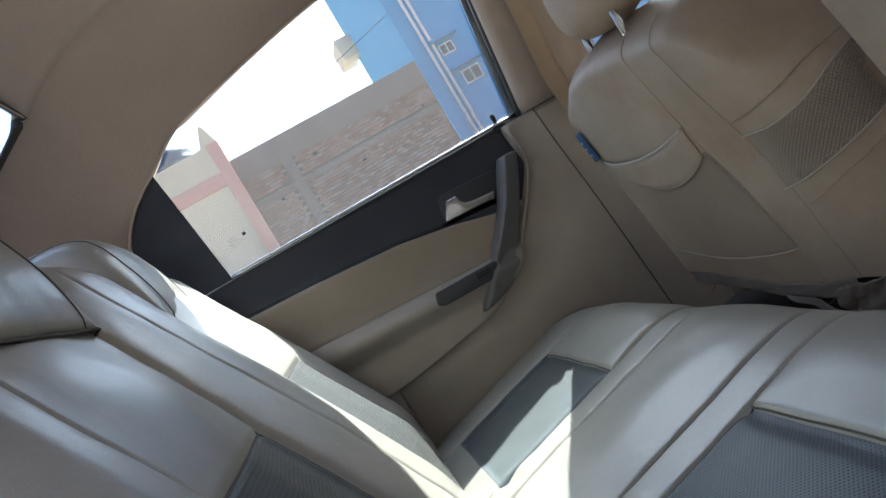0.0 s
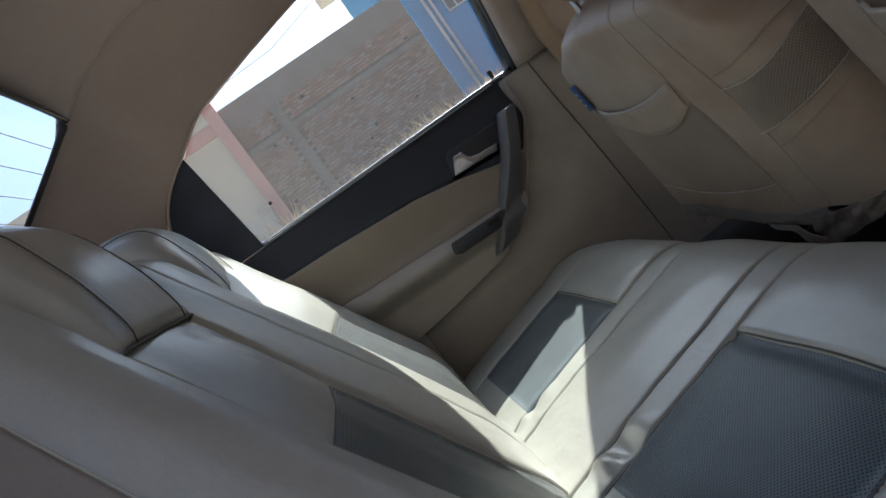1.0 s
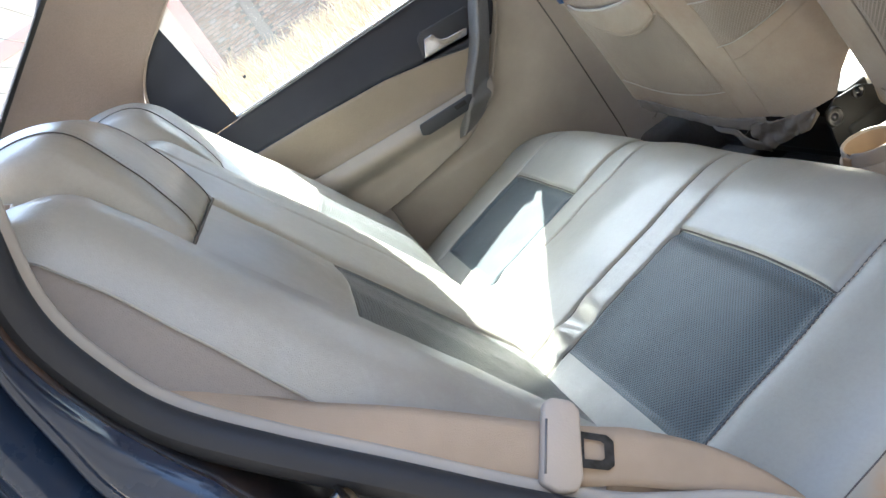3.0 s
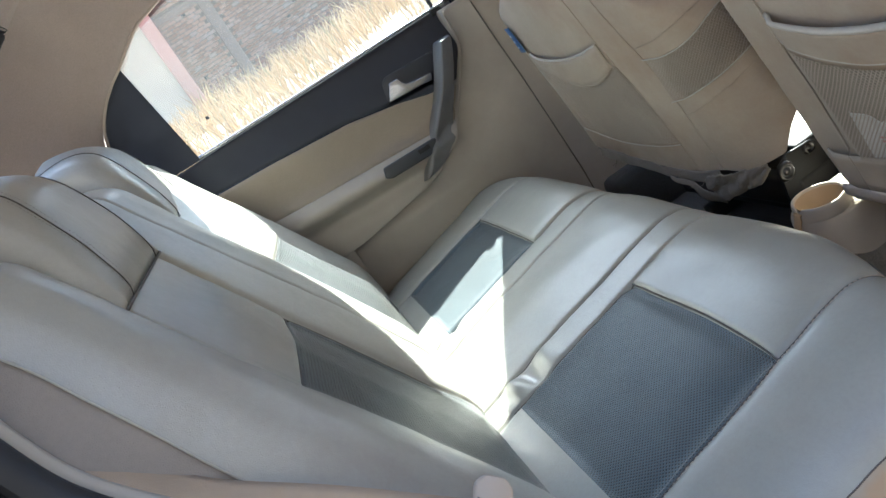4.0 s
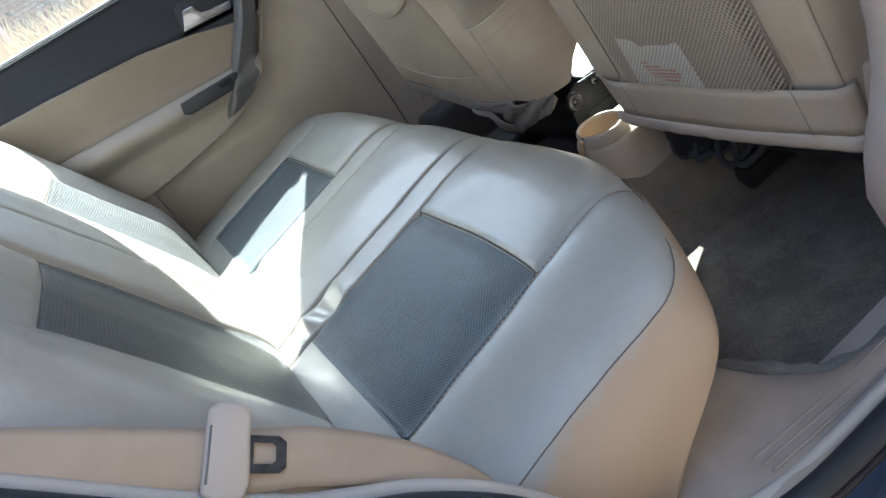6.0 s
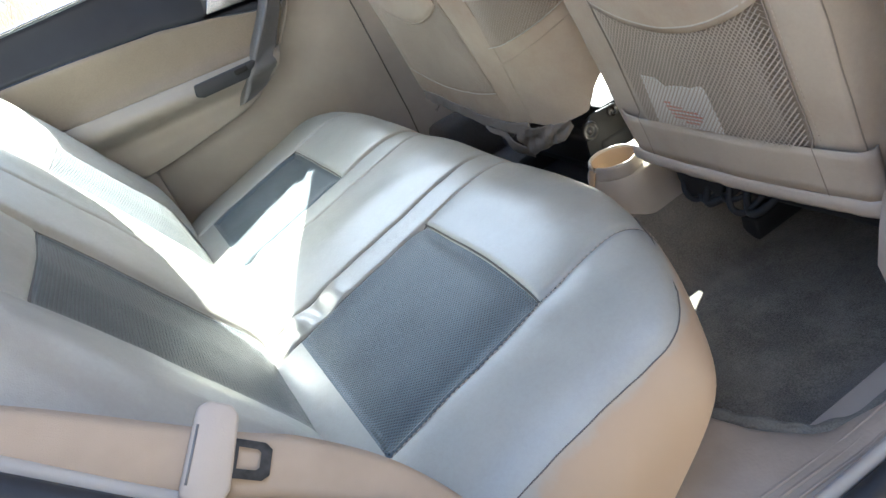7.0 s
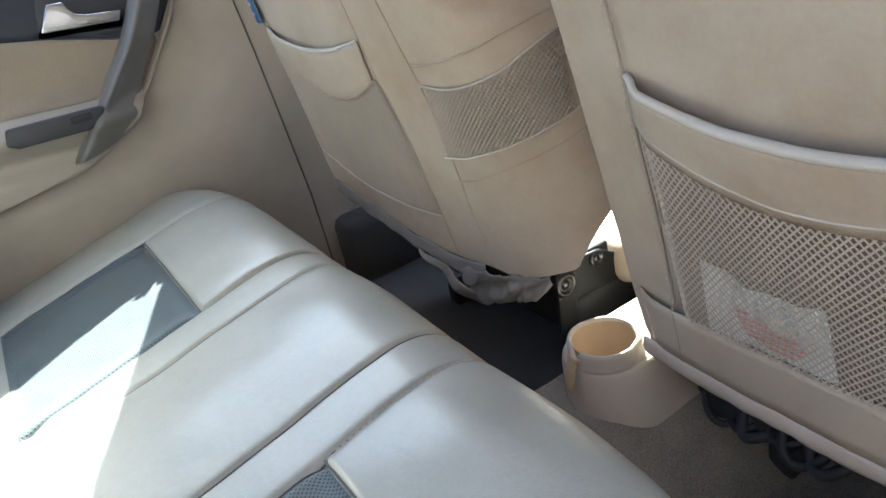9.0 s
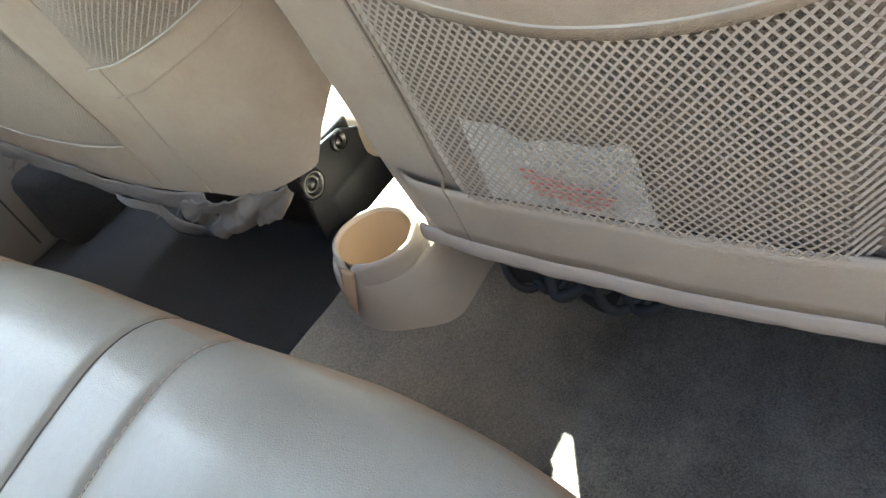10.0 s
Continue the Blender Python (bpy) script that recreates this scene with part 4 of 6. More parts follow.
def lifted(f, u, z, d):
    n = surf_normal(f, u, z, 0.004)
    if n.x > 0:
        n = -n
    return f(u, z) + n * d


def net(name, f, u0, u1, zlo, zhi, cell, r, lift, parent):
    """Crossed strands of a stretch net between two heights."""
    bm = bmesh.new()
    width = (f(u1, zlo(0)) - f(u0, zlo(0))).length
    k = (u1 - u0) / width
    zmax, zmin = max(zhi(u0 + (u1 - u0) * q / 8) for q in range(9)), min(zlo(u0 + (u1 - u0) * q / 8) for q in range(9))
    tall = zmax - zmin
    for sign in (1, -1):
        c = -tall * 0.8
        while c < width + tall * 0.8:
            prev = None
            steps = int(tall / 0.0075)
            for q in range(steps + 1):
                z = zmin + tall * q / steps
                a = c + sign * (z - zmin) * 0.85
                u = u0 + a * k
                ok = u0 <= u <= u1 and zlo(u) <= z <= zhi(u)
                if ok:
                    p = lifted(f, u, z, 0.002 + (lift - 0.002) * smooth01((u - u0) / 0.09) * smooth01((u1 - u) / 0.09))
                    e = Vector((0, r, 0))
                    now = (bm.verts.new(p - e), bm.verts.new(p + e))
                    if prev:
                        bm.faces.new((prev[0], prev[1], now[1], now[0]))
                    prev = now
                else:
                    prev = None
            c += cell
    return part(name, bm, M_NET, parent, "beige stretch net", smooth=False)


def front_seat(cy, half, x0, lean, wrap, corners, top, bottom, head, label):
    s = thing("front_seat", (x0 + 0.2, cy, 0.26), label, "car seat", "front seats")
    f = seat_face(cy, half, x0, 0.50, lean, wrap, top, corners)
    us = np.linspace(-1.9, 1.9, 90)
    ks = np.linspace(0, 1, 60)
    part("back_cover", grid_bm([[f(u, bottom(u) + (top(u) - bottom(u)) * k) for u in us] for k in ks]), M_COVER, s)
    front = []
    for k in np.linspace(0, 1, 14):
        row = []
        for t in np.linspace(0, 1, 20):
            lo = 0.46 + (0.15 * smooth01((0.36 - t) / 0.20) if cy > 0 else 0.0)
            z = lo + (top(1.9 * (2 * t - 1)) - lo) * k
            p = f(-1.9, 0.62).lerp(f(1.9, 0.62), t)
            row.append(Vector((p.x - lean * (z - 0.62) + 0.035 * math.sin(math.pi * t), p.y, z)))
        front.append(row)
    part("back_front", grid_bm([r[::-1] for r in front]), M_COVER, s)
    w = min(half, 0.25) * 0.96
    if cy > 0:
        part("seat_cushion", box(x0 + 0.175, x0 + 0.62, -0.02, cy + w, 0.40, 0.470, 0.025, 3), M_COVER, s)
        # added black panel, darkens the gap by hiding the sunlit cushion
        part("dark_gap_filler", box(x0 + 0.125, x0 + 0.172, 0.01, cy + w, 0.33, 0.474, 0.004), M_BLACK, s)
        # made-up block at the cushion's inner edge, trims the sun patch on the floor
        part("sun_blocker", box(x0 + 0.185, x0 + 0.62, -0.088, 0.0, 0.42, 0.60, 0.015, 2), M_COVER, s)
    else:
        part("seat_cushion", prism([(x0 + 0.020, cy - w), (x0 + 0.62, cy - w), (x0 + 0.62, -0.125), (x0 + 0.25, -0.125), (x0 + 0.088, -0.133), (x0 + 0.020, -0.172)], 0.115, pose(0, 0, 0.440), 0.006), M_COVER, s)
    part("seat_frame", box(x0 + 0.10, x0 + 0.58, cy - w * 0.78, cy + w * 0.78, 0.36, 0.42, 0.008), M_BLACK, s)
    for sgn in (-1, 1):
        part("rail", box(x0 + 0.12, x0 + 0.75, cy + sgn * w * 0.72 - 0.016, cy + sgn * w * 0.72 + 0.016, 0.262, 0.30, 0.004), M_BLACK, s)
        part("rail_foot", box(x0 + 0.45, x0 + 0.49, cy + sgn * w * 0.72 - 0.022, cy + sgn * w * 0.72 + 0.022, 0.29, 0.365, 0.004), M_BLACK, s)
        part("post", tube([Vector((f(0, 0.93).x + 0.03, head[0] + sgn * 0.058, z)) for z in (head[1] - 0.16, head[1] - 0.08, head[1])], 0.006, 10), M_CHROME, s, "chrome headrest post")
    hx = f(0, 0.95).x + 0.03
    bm = bmesh.new()
    bmesh.ops.create_uvsphere(bm, u_segments=32, v_segments=20, radius=1.0)
    for v in bm.verts:
        q = [math.copysign(abs(c) ** 0.72, c) for c in v.co]
        v.co = Vector((hx + 0.055 * q[0], head[0] + 0.118 * q[1], head[1] + 0.075 * q[2] + 0.010 * abs(q[1])))
    part("headrest", bm, M_COVER, s)
    return s, f


def curve3(xs, ys):
    """A parabola close to some points."""
    c = np.polyfit(xs, ys, 2)
    return lambda u: float(np.polyval(c, u))


RBOT = lerp_line([-1.9, -1.0, -0.8, 1.02, 1.06, 1.10, 1.25, 1.9], [0.46, 0.46, 0.455, 0.455, 0.462, 0.490, 0.455, 0.445])
right_seat, RF = front_seat(-0.402, 0.212, 0.344, 0.20, 0.11, ((0.72, 0.15), (1.10, 0.04)), lambda u: 1.06 - 0.05 * u * u * 0.5, RBOT, (-0.402, 1.18), "beige leather-covered front seat with a net pocket holding papers")
# right seat: piping, pocket flap, net, lower band
part("hinge_plate", prism([(-0.589, 0.418), (-0.572, 0.414), (-0.570, 0.452), (-0.577, 0.470), (-0.590, 0.470)], 0.006, Matrix(((0, 0, 1, 0.366), (1, 0, 0, 0), (0, 1, 0, 0), (0, 0, 0, 1))), 0.001), M_BLACK, right_seat, "black hinge plate under the torn corner of the cover")
bead = curve3([-0.49, -0.2, 0.07, 0.3, 0.52, 0.76], [0.761, 0.749, 0.744, 0.748, 0.754, 0.773])
net_top = curve3([-0.48, -0.15, 0.12, 0.437, 0.735], [0.7255, 0.697, 0.692, 0.705, 0.732])
U0, U1 = -0.50, 0.762
ends = lambda u, a, b: smooth01((u - a) / 0.09) * smooth01((b - u) / 0.09)
patch("pocket_flap", RF, U0, U1, lambda u: net_top(u) - 0.004, lambda u: bead(u), 30, 6, lambda u, k: 0.0022 + (0.008 + 0.004 * k) * ends(u, U0, U1), M_COVER, right_seat, "beige pocket flap", 0.002)
part("pocket_bead", tube([lifted(RF, u, bead(u), 0.002 + 0.012 * ends(u, U0, U1)) for u in np.linspace(U0, U1, 40)], lambda t: 0.0030 + 0.0015 * math.sin(math.pi * t), 10), M_PIPE, right_seat, "pale elastic bead")
part("flap_seam", tube([lifted(RF, u, net_top(u) + 0.004, 0.003 + 0.0085 * ends(u, U0, U1)) for u in np.linspace(U0, U1, 40)], 0.0018, 8), M_PIPE, right_seat)
patch("pocket_lining", RF, U0, U1, lambda u: 0.536, lambda u: net_top(u), 20, 8, 0.0015, M_POCKET, right_seat)
net("net", RF, U0, U1, lambda u: 0.540, net_top, 0.0062, 0.0010, 0.0105, right_seat)
patch("lower_band", RF, -0.98, 1.02, lambda u: 0.478, lambda u: 0.543, 40, 5, lambda u, k: 0.0012 + 0.0063 * ends(u * 0.9, -0.9, 0.93), M_COVER, right_seat, "", 0.002)
patch("hem", RF, -1.2, 1.06, lambda u: 0.4545 + 0.0012 * noise.noise(Vector((u * 9, 0, 8))), lambda u: 0.4775, 60, 5, lambda u, k: 0.0060 + 0.0035 * math.sin(math.pi * k) + 0.0012 * noise.noise(Vector((u * 13, k, 6))), M_HEM, right_seat, "pale folded hem of the seat cover", 0.003)
part("hem_edge", tube([lifted(RF, u, 0.4545 + 0.0015 * noise.noise(Vector((u * 11, 0, 9))), 0.004) for u in np.linspace(-1.2, 1.06, 70)], 0.0028, 8), M_COVER, right_seat)
seam_l = lerp_line([0.479, 0.60, 0.773, 0.98], [0.806, 0.778, 0.767, 0.767])
seam_r = lerp_line([0.479, 0.60, 0.76, 0.98], [-0.518, -0.508, -0.492, -0.500])
for fn, d in ((seam_l, 0.03), (seam_r, -0.03)):
    part("seam", tube([lifted(RF, fn(z), z, 0.003 + 0.006 * (z < 0.545)) for z in np.linspace(0.458, 0.98, 80)], 0.0010, 6), M_FOLD, right_seat)
    stitches(lambda z, q: RF(q, z), [(z, fn(z) + d) for z in np.linspace(0.545, 0.98, 60)], 0.007, 0.0045, 0.0006, 0.002, "stitching", M_STITCH, right_seat)
part("side_seam", tube([lifted(RF, -0.86, z, 0.002) for z in np.linspace(0.47, 1.0, 50)], 0.0009, 6), M_FOLD, right_seat)

part("seat_bracket", prism([(-0.30, 0.430), (-0.20, 0.436), (-0.205, 0.398), (-0.225, 0.372), (-0.245, 0.378), (-0.262, 0.400), (-0.28, 0.385), (-0.292, 0.40)], 0.020, pose(0.395, 0, 0, 90, 0, 90), 0.003), M_BLACK, right_seat, "black bracket under the seat")
for k in range(6):
    y0 = -0.205 - 0.022 * k
    part("cable", tube(catmull([(0.43, y0, 0.44), (0.392 + 0.010 * (k % 2), y0 - 0.012, 0.392 - 0.006 * (k % 3)), (0.394, y0 - 0.034, 0.372 + 0.005 * (k % 4)), (0.42, y0 - 0.055, 0.40), (0.46, y0 - 0.06, 0.45)], 24), 0.0040 + 0.0010 * (k % 3), 8), M_BLACK, right_seat)

# papers in the net pocket
paper = thing("paper_sheet", (0.33, -0.33, 0.55), "crumpled white paper with red print behind the net", "paper")
ptop = lerp_line([0.055, 0.062, 0.078, 0.15, 0.231, 0.30, 0.376, 0.42, 0.467, 0.54, 0.585, 0.605], [0.563, 0.594, 0.610, 0.6085, 0.607, 0.6075, 0.605, 0.6115, 0.616, 0.6175, 0.619, 0.564])
patch("sheet", RF, 0.055, 0.605, lambda u: 0.541, ptop, 50, 12, lambda u, k: 0.0056 + 0.0026 * noise.noise(Vector((u * 14, k * 3, 5))) + 0.0012 * noise.noise(Vector((u * 40, k * 9, 1))), M_PAPER, paper)
for k, (a, b) in enumerate(((0.20, 0.33), (0.17, 0.40), (0.15, 0.41), (0.18, 0.42), (0.30, 0.43), (0.38, 0.44))):
    z = 0.552 + 0.0056 * k
    patch("print_bar", RF, a, b, lambda u, z=z: z, lambda u, z=z: z + 0.0030, 8, 1, 0.0090, M_RED, paper)

LTOP = lerp_line([-1.9, -1.4, -1.17, -0.78, -0.6, -0.45, -0.1, 0.3, 0.6, 0.89, 1.3, 1.9], [0.78, 0.825, 0.845, 0.885, 0.92, 0.952, 0.968, 0.985, 0.98, 0.94, 0.90, 0.86])
LBOT = lerp_line([-1.9, -1.54, -1.41, -1.25, -1.05, -0.76, -0.5, -0.3, -0.1, 0.3, 0.6, 1.0, 1.9], [0.62, 0.574, 0.555, 0.520, 0.512, 0.500, 0.505, 0.499, 0.497, 0.506, 0.528, 0.535, 0.55])
left_seat, LF = front_seat(0.19, 0.32, 0.318, 0.16, 0.095, ((0.55, 0.378), (0.85, 0.26)), LTOP, LBOT, (0.235, 1.045), "beige leather-covered front seat with torn lower edge")
bl = curve3([-0.12, 0.03, 0.37, 0.6, 0.76], [0.785, 0.778, 0.772, 0.777, 0.789])
part("pocket_bead", tube(catmull([lifted(LF, u, bl(u), 0.002 + 0.007 * ends(u, -0.12, 0.80)) for u in np.linspace(-0.12, 0.79, 9)], 40), 0.0024, 10), M_PIPE, left_seat, "pale elastic bead")
lt = curve3([-0.16, 0.01, 0.19, 0.43, 0.63, 0.76], [0.740, 0.718, 0.708, 0.712, 0.740, 0.766])
lb = curve3([-0.265, -0.06, 0.2, 0.5, 0.80], [0.562, 0.555, 0.557, 0.567, 0.590])
strap_l = lerp_line([0.50, 0.564, 0.678, 0.74, 0.80, 0.95], [-0.275, -0.262, -0.220, -0.165, -0.13, -0.08])
strap_r = lerp_line([0.50, 0.536, 0.656, 0.744, 0.826, 0.95], [-0.49, -0.49, -0.488, -0.45, -0.38, -0.30])
patch("pocket_flap", LF, -0.13, 0.80, lambda u: min(lt(u) - 0.003, bl(u) - 0.004), bl, 30, 5, lambda u, k: 0.0012 + (0.0038 + 0.003 * k) * ends(u, -0.13, 0.80), M_COVER, left_seat, "", 0.002)
part("flap_seam", tube(catmull([lifted(LF, u, lt(u), 0.0062 * ends(u, -0.2, 0.8) + 0.001) for u in np.linspace(-0.16, 0.70, 9)], 40), 0.0011, 8), M_COVER, left_seat)
patch("pocket_lining", LF, -0.26, 0.78, lb, lambda u: min(lt(u), 0.745 + 1.6 * (u + 0.17)) if u < -0.10 else min(lt(u), bl(u) - 0.004), 30, 8, 0.0015, M_SIDEPOCKET, left_seat)
net("net", LF, -0.26, 0.78, lb, lambda u: min(lt(u), 0.745 + 1.6 * (u + 0.17)) if u < -0.10 else min(lt(u), bl(u) - 0.004), 0.0044, 0.00075, 0.004, left_seat)
part("pocket_seam", tube([lifted(LF, u, lb(u), 0.004) for u in np.linspace(-0.275, 0.80, 30)], 0.0011, 6), M_PIPE, left_seat)
lo_r = curve3([-0.49, -0.90, -1.53], [0.656, 0.672, 0.706])
hi_r = curve3([-0.45, -0.92, -1.21, -1.47], [0.742, 0.750, 0.762, 0.790])
rim = curve3([-0.44, -0.93, -1.34], [0.764, 0.780, 0.802])
low = curve3([-0.52, -0.95, -1.53], [0.626, 0.650, 0.682])
patch("side_lining", LF, -1.56, -0.47, lo_r, hi_r, 30, 8, 0.0012, M_SIDEPOCKET, left_seat)
net("net", LF, -1.56, -0.47, lo_r, hi_r, 0.0052, 0.00085, 0.004, left_seat)
for fn, d, r in ((lo_r, 0.0035, 0.0011), (hi_r, 0.0035, 0.0012), (rim, 0.0025, 0.0010), (low, 0.0012, 0.0008)):
    part("pocket_seam", tube(catmull([lifted(LF, u, fn(u), d) for u in np.linspace(-1.60, -0.46, 9)], 40), r, 6), M_PIPE if fn in (lo_r, hi_r) else M_COVER, left_seat)
for fn in (strap_l, strap_r):
    part("seam", tube([lifted(LF, fn(z), z, 0.0004) for z in np.linspace(0.505, 0.94, 70)], 0.0007, 6), M_COVER, left_seat)
# frayed hem hanging below the cover
M_FRAY = leather("frayed_hem", (0.215, 0.195, 0.168), 0.65, (0.07, 0.06, 0.05), 0.8)
hem_top = lerp_line([-0.47, -0.26, 0.05, 0.54, 0.8], [0.508, 0.500, 0.504, 0.526, 0.535])
hem_low = lerp_line([-0.47, -0.33, -0.1, 0.08, 0.33, 0.6, 0.8], [0.478, 0.476, 0.482, 0.486, 0.496, 0.505, 0.515])
patch("torn_hem", LF, -0.47, 0.80, lambda u: hem_low(u) + 0.002 * noise.noise(Vector((u * 10, 0, 1))), hem_top, 60, 7, lambda u, k: 0.003 + 0.004 * (1 - k) + 0.003 * noise.noise(Vector((u * 8, k * 2, 3))), M_FRAY, left_seat, "grey frayed lower hem", 0.0015)
# a torn strip that hangs from the hem to a point, and the crumpled end beside it
tip_hi = catmull([(0.02, 0.488), (-0.12, 0.480), (-0.24, 0.462), (-0.35, 0.440)], 24)
tip_lo = catmull([(0.0, 0.485), (-0.12, 0.470), (-0.20, 0.447), (-0.29, 0.424)], 24)
part("torn_strip", grid_bm([[lifted(LF, a[0] + (b[0] - a[0]) * q, a[1] + (b[1] - a[1]) * q, 0.008 + 0.006 * q + 0.003 * math.sin(k * 0.5)) for q in np.linspace(0, 1, 5)] for k, (a, b) in enumerate(zip(tip_hi, tip_lo))], 0.0015), M_FRAY, left_seat, "torn strip of the seat cover")
fold_hi = lerp_line([-1.02, -0.80, -0.62, -0.47, -0.30], [0.516, 0.508, 0.506, 0.502, 0.490])
fold_lo = lerp_line([-1.02, -0.86, -0.66, -0.50, -0.36, -0.30], [0.502, 0.478, 0.468, 0.455, 0.438, 0.436])
patch("crumpled_end", LF, -1.02, -0.29, fold_lo, fold_hi, 40, 12, lambda u, k: 0.004 + 0.010 * abs(noise.noise(Vector((u * 11, k * 2.4, 13)))) + 0.006 * math.sin(k * 9 + u * 14) * 0.4, M_FRAY, left_seat, "crumpled torn end of the seat cover", 0.0015)
for k in range(6):
    u = 0.58 - 0.02 * k if k < 2 else -0.72 + 0.10 * k
    p = lifted(LF, u, LBOT(u) - 0.012, 0.008)
    part("loose_thread", tube(catmull([p, p + Vector((-0.006, 0.012 * rngs.uniform(0, 1), -0.010)), p + Vector((-0.010, 0.03 * rngs.uniform(0, 1), -0.016))], 10), 0.0006, 5), M_FRAY, left_seat)
tag = thing("fabric_tag", (0.25, 0.5, 0.82), "small blue woven label on the seat cover", "label")
patch("tag", LF, 0.79, 0.93, lambda u: 0.800, lambda u: 0.862, 6, 6, 0.006, M_TAG, tag, "", 0.0015)
for k in range(3):
    patch("tag_bar", LF, 0.83, 0.89, lambda u, k=k: 0.812 + 0.014 * k, lambda u, k=k: 0.817 + 0.014 * k, 4, 1, 0.0082, M_TAGTXT, tag)
# recliner bracket and bolts between the seats
part("recliner_bracket", prism([(0.39, 0.38), (0.395, 0.462), (0.42, 0.474), (0.47, 0.470), (0.52, 0.44), (0.56, 0.40), (0.56, 0.38)], 0.006, pose(0, 0.012, 0, 90, 0, 0), 0.002), M_BLACK, left_seat)
for x, z, r in ((0.404, 0.449, 0.018), (0.460, 0.462, 0.012)):
    b = part("bolt", lathe([(0.0, 0.004), (r * 0.30, 0.004), (r * 0.34, 0.001), (r * 0.58, 0.001), (r * 0.64, 0.005), (r * 0.88, 0.005), (r, 0.0)], 24), M_DARKSTEEL, left_seat)
    b.matrix_world = pose(x, 0.004, z, 90, 0, 0)

# ---------------------------------------------------------------- near door opening: seal, jamb, striker
JAMB = catmull([(-0.45, -0.50, 1.22), (-0.50, -0.515, 1.10), (-0.529, -0.535, 1.01), (-0.541, -0.538, 0.955), (-0.533, -0.540, 0.900), (-0.516, -0.544, 0.858), (-0.475, -0.556, 0.806), (-0.420, -0.571, 0.744), (-0.360, -0.587, 0.675),
                (-0.312, -0.600, 0.626), (-0.277, -0.610, 0.602), (-0.242, -0.619, 0.580), (-0.208, -0.628, 0.550), (-0.180, -0.635, 0.517), (-0.152, -0.643, 0.472), (-0.115, -0.653, 0.415), (-0.06, -0.664, 0.365), (0.02, -0.675, 0.340), (0.20, -0.68, 0.333), (0.60, -0.68, 0.333)], 150)
body_shell = thing("car_body", (0, -0.7, 0.3), "dark blue car body around the open rear door", "car", kind="structure")


def jamb_frame(i):
    a, b = Vector(JAMB[max(i - 1, 0)]), Vector(JAMB[min(i + 1, len(JAMB) - 1)])
    t = (b - a).normalized()
    out = Vector((0, -1, 0))
    out = (out - t * out.dot(t)).normalized()
    down = t.cross(out)
    return Vector(JAMB[i]), t, out, down


def jamb_strip(section, lo=0, hi=None):
    """section: (outward, away-from-opening) offsets for each point across, or a function of the place along."""
    rows = []
    for i in range(lo, hi or len(JAMB)):
        p, t, out, down = jamb_frame(i)
        sec = section(i / (len(JAMB) - 1)) if callable(section) else section
        rows.append([p + out * a + down * b for a, b in sec])
    return grid_bm(rows)


def ring(r, ca, cb, n=10, squash=1.0):
    return [(ca + r * math.cos(2 * math.pi * k / n), cb + r * squash * math.sin(2 * math.pi * k / n)) for k in range(n + 1)]


part("seal_lip", jamb_strip(ring(0.0070, -0.004, 0.004, 10, 1.1)), M_TRIM, body_shell, "beige trim lip of the door seal")
part("door_seal", jamb_strip(ring(0.0135, 0.016, 0.010, 12, 1.0)), M_RUBBER, body_shell, "dark rubber door seal")
part("inner_trim", jamb_strip([(-0.006, 0.006), (-0.03, 0.010), (-0.09, 0.03)]), M_BEIGE, body_shell)


# how far the recess for the striker reaches, and where the pressed groove of the outer flange runs
RECESS = lerp_line([0, 0.25, 0.265, 0.295, 0.332, 0.368, 0.382, 0.392, 0.409, 0.432, 0.456, 0.487, 0.52, 0.56, 1], [0.005, 0.006, 0.008, 0.014, 0.031, 0.053, 0.057, 0.056, 0.051, 0.037, 0.024, 0.011, 0.007, 0.005, 0.005])
GROOVE = lerp_line([0, 0.10, 0.15, 0.22, 0.30, 0.34, 0.37, 0.40, 0.43, 0.47, 0.51, 0.56, 0.61, 0.66, 0.72, 1], [0.014, 0.016, 0.019, 0.034, 0.058, 0.078, 0.096, 0.106, 0.098, 0.079, 0.067, 0.058, 0.050, 0.045, 0.043, 0.043])


def jamb_section(t):
    w = RECESS(t) + 0.010
    deep = smooth01((w - 0.018) / 0.02)
    return [(0.012, 0.012), (0.013 - 0.006 * deep, 0.017), (0.016 - 0.014 * deep, 0.012 + 0.22 * (w - 0.012)), (0.018 - 0.016 * deep, 0.012 + 0.5 * (w - 0.012)), (0.020 - 0.013 * deep, 0.012 + 0.78 * (w - 0.012)),
            (0.024 - 0.006 * deep, 0.012 + 0.93 * (w - 0.012)), (0.030, w), (0.033, w + 0.0015)]


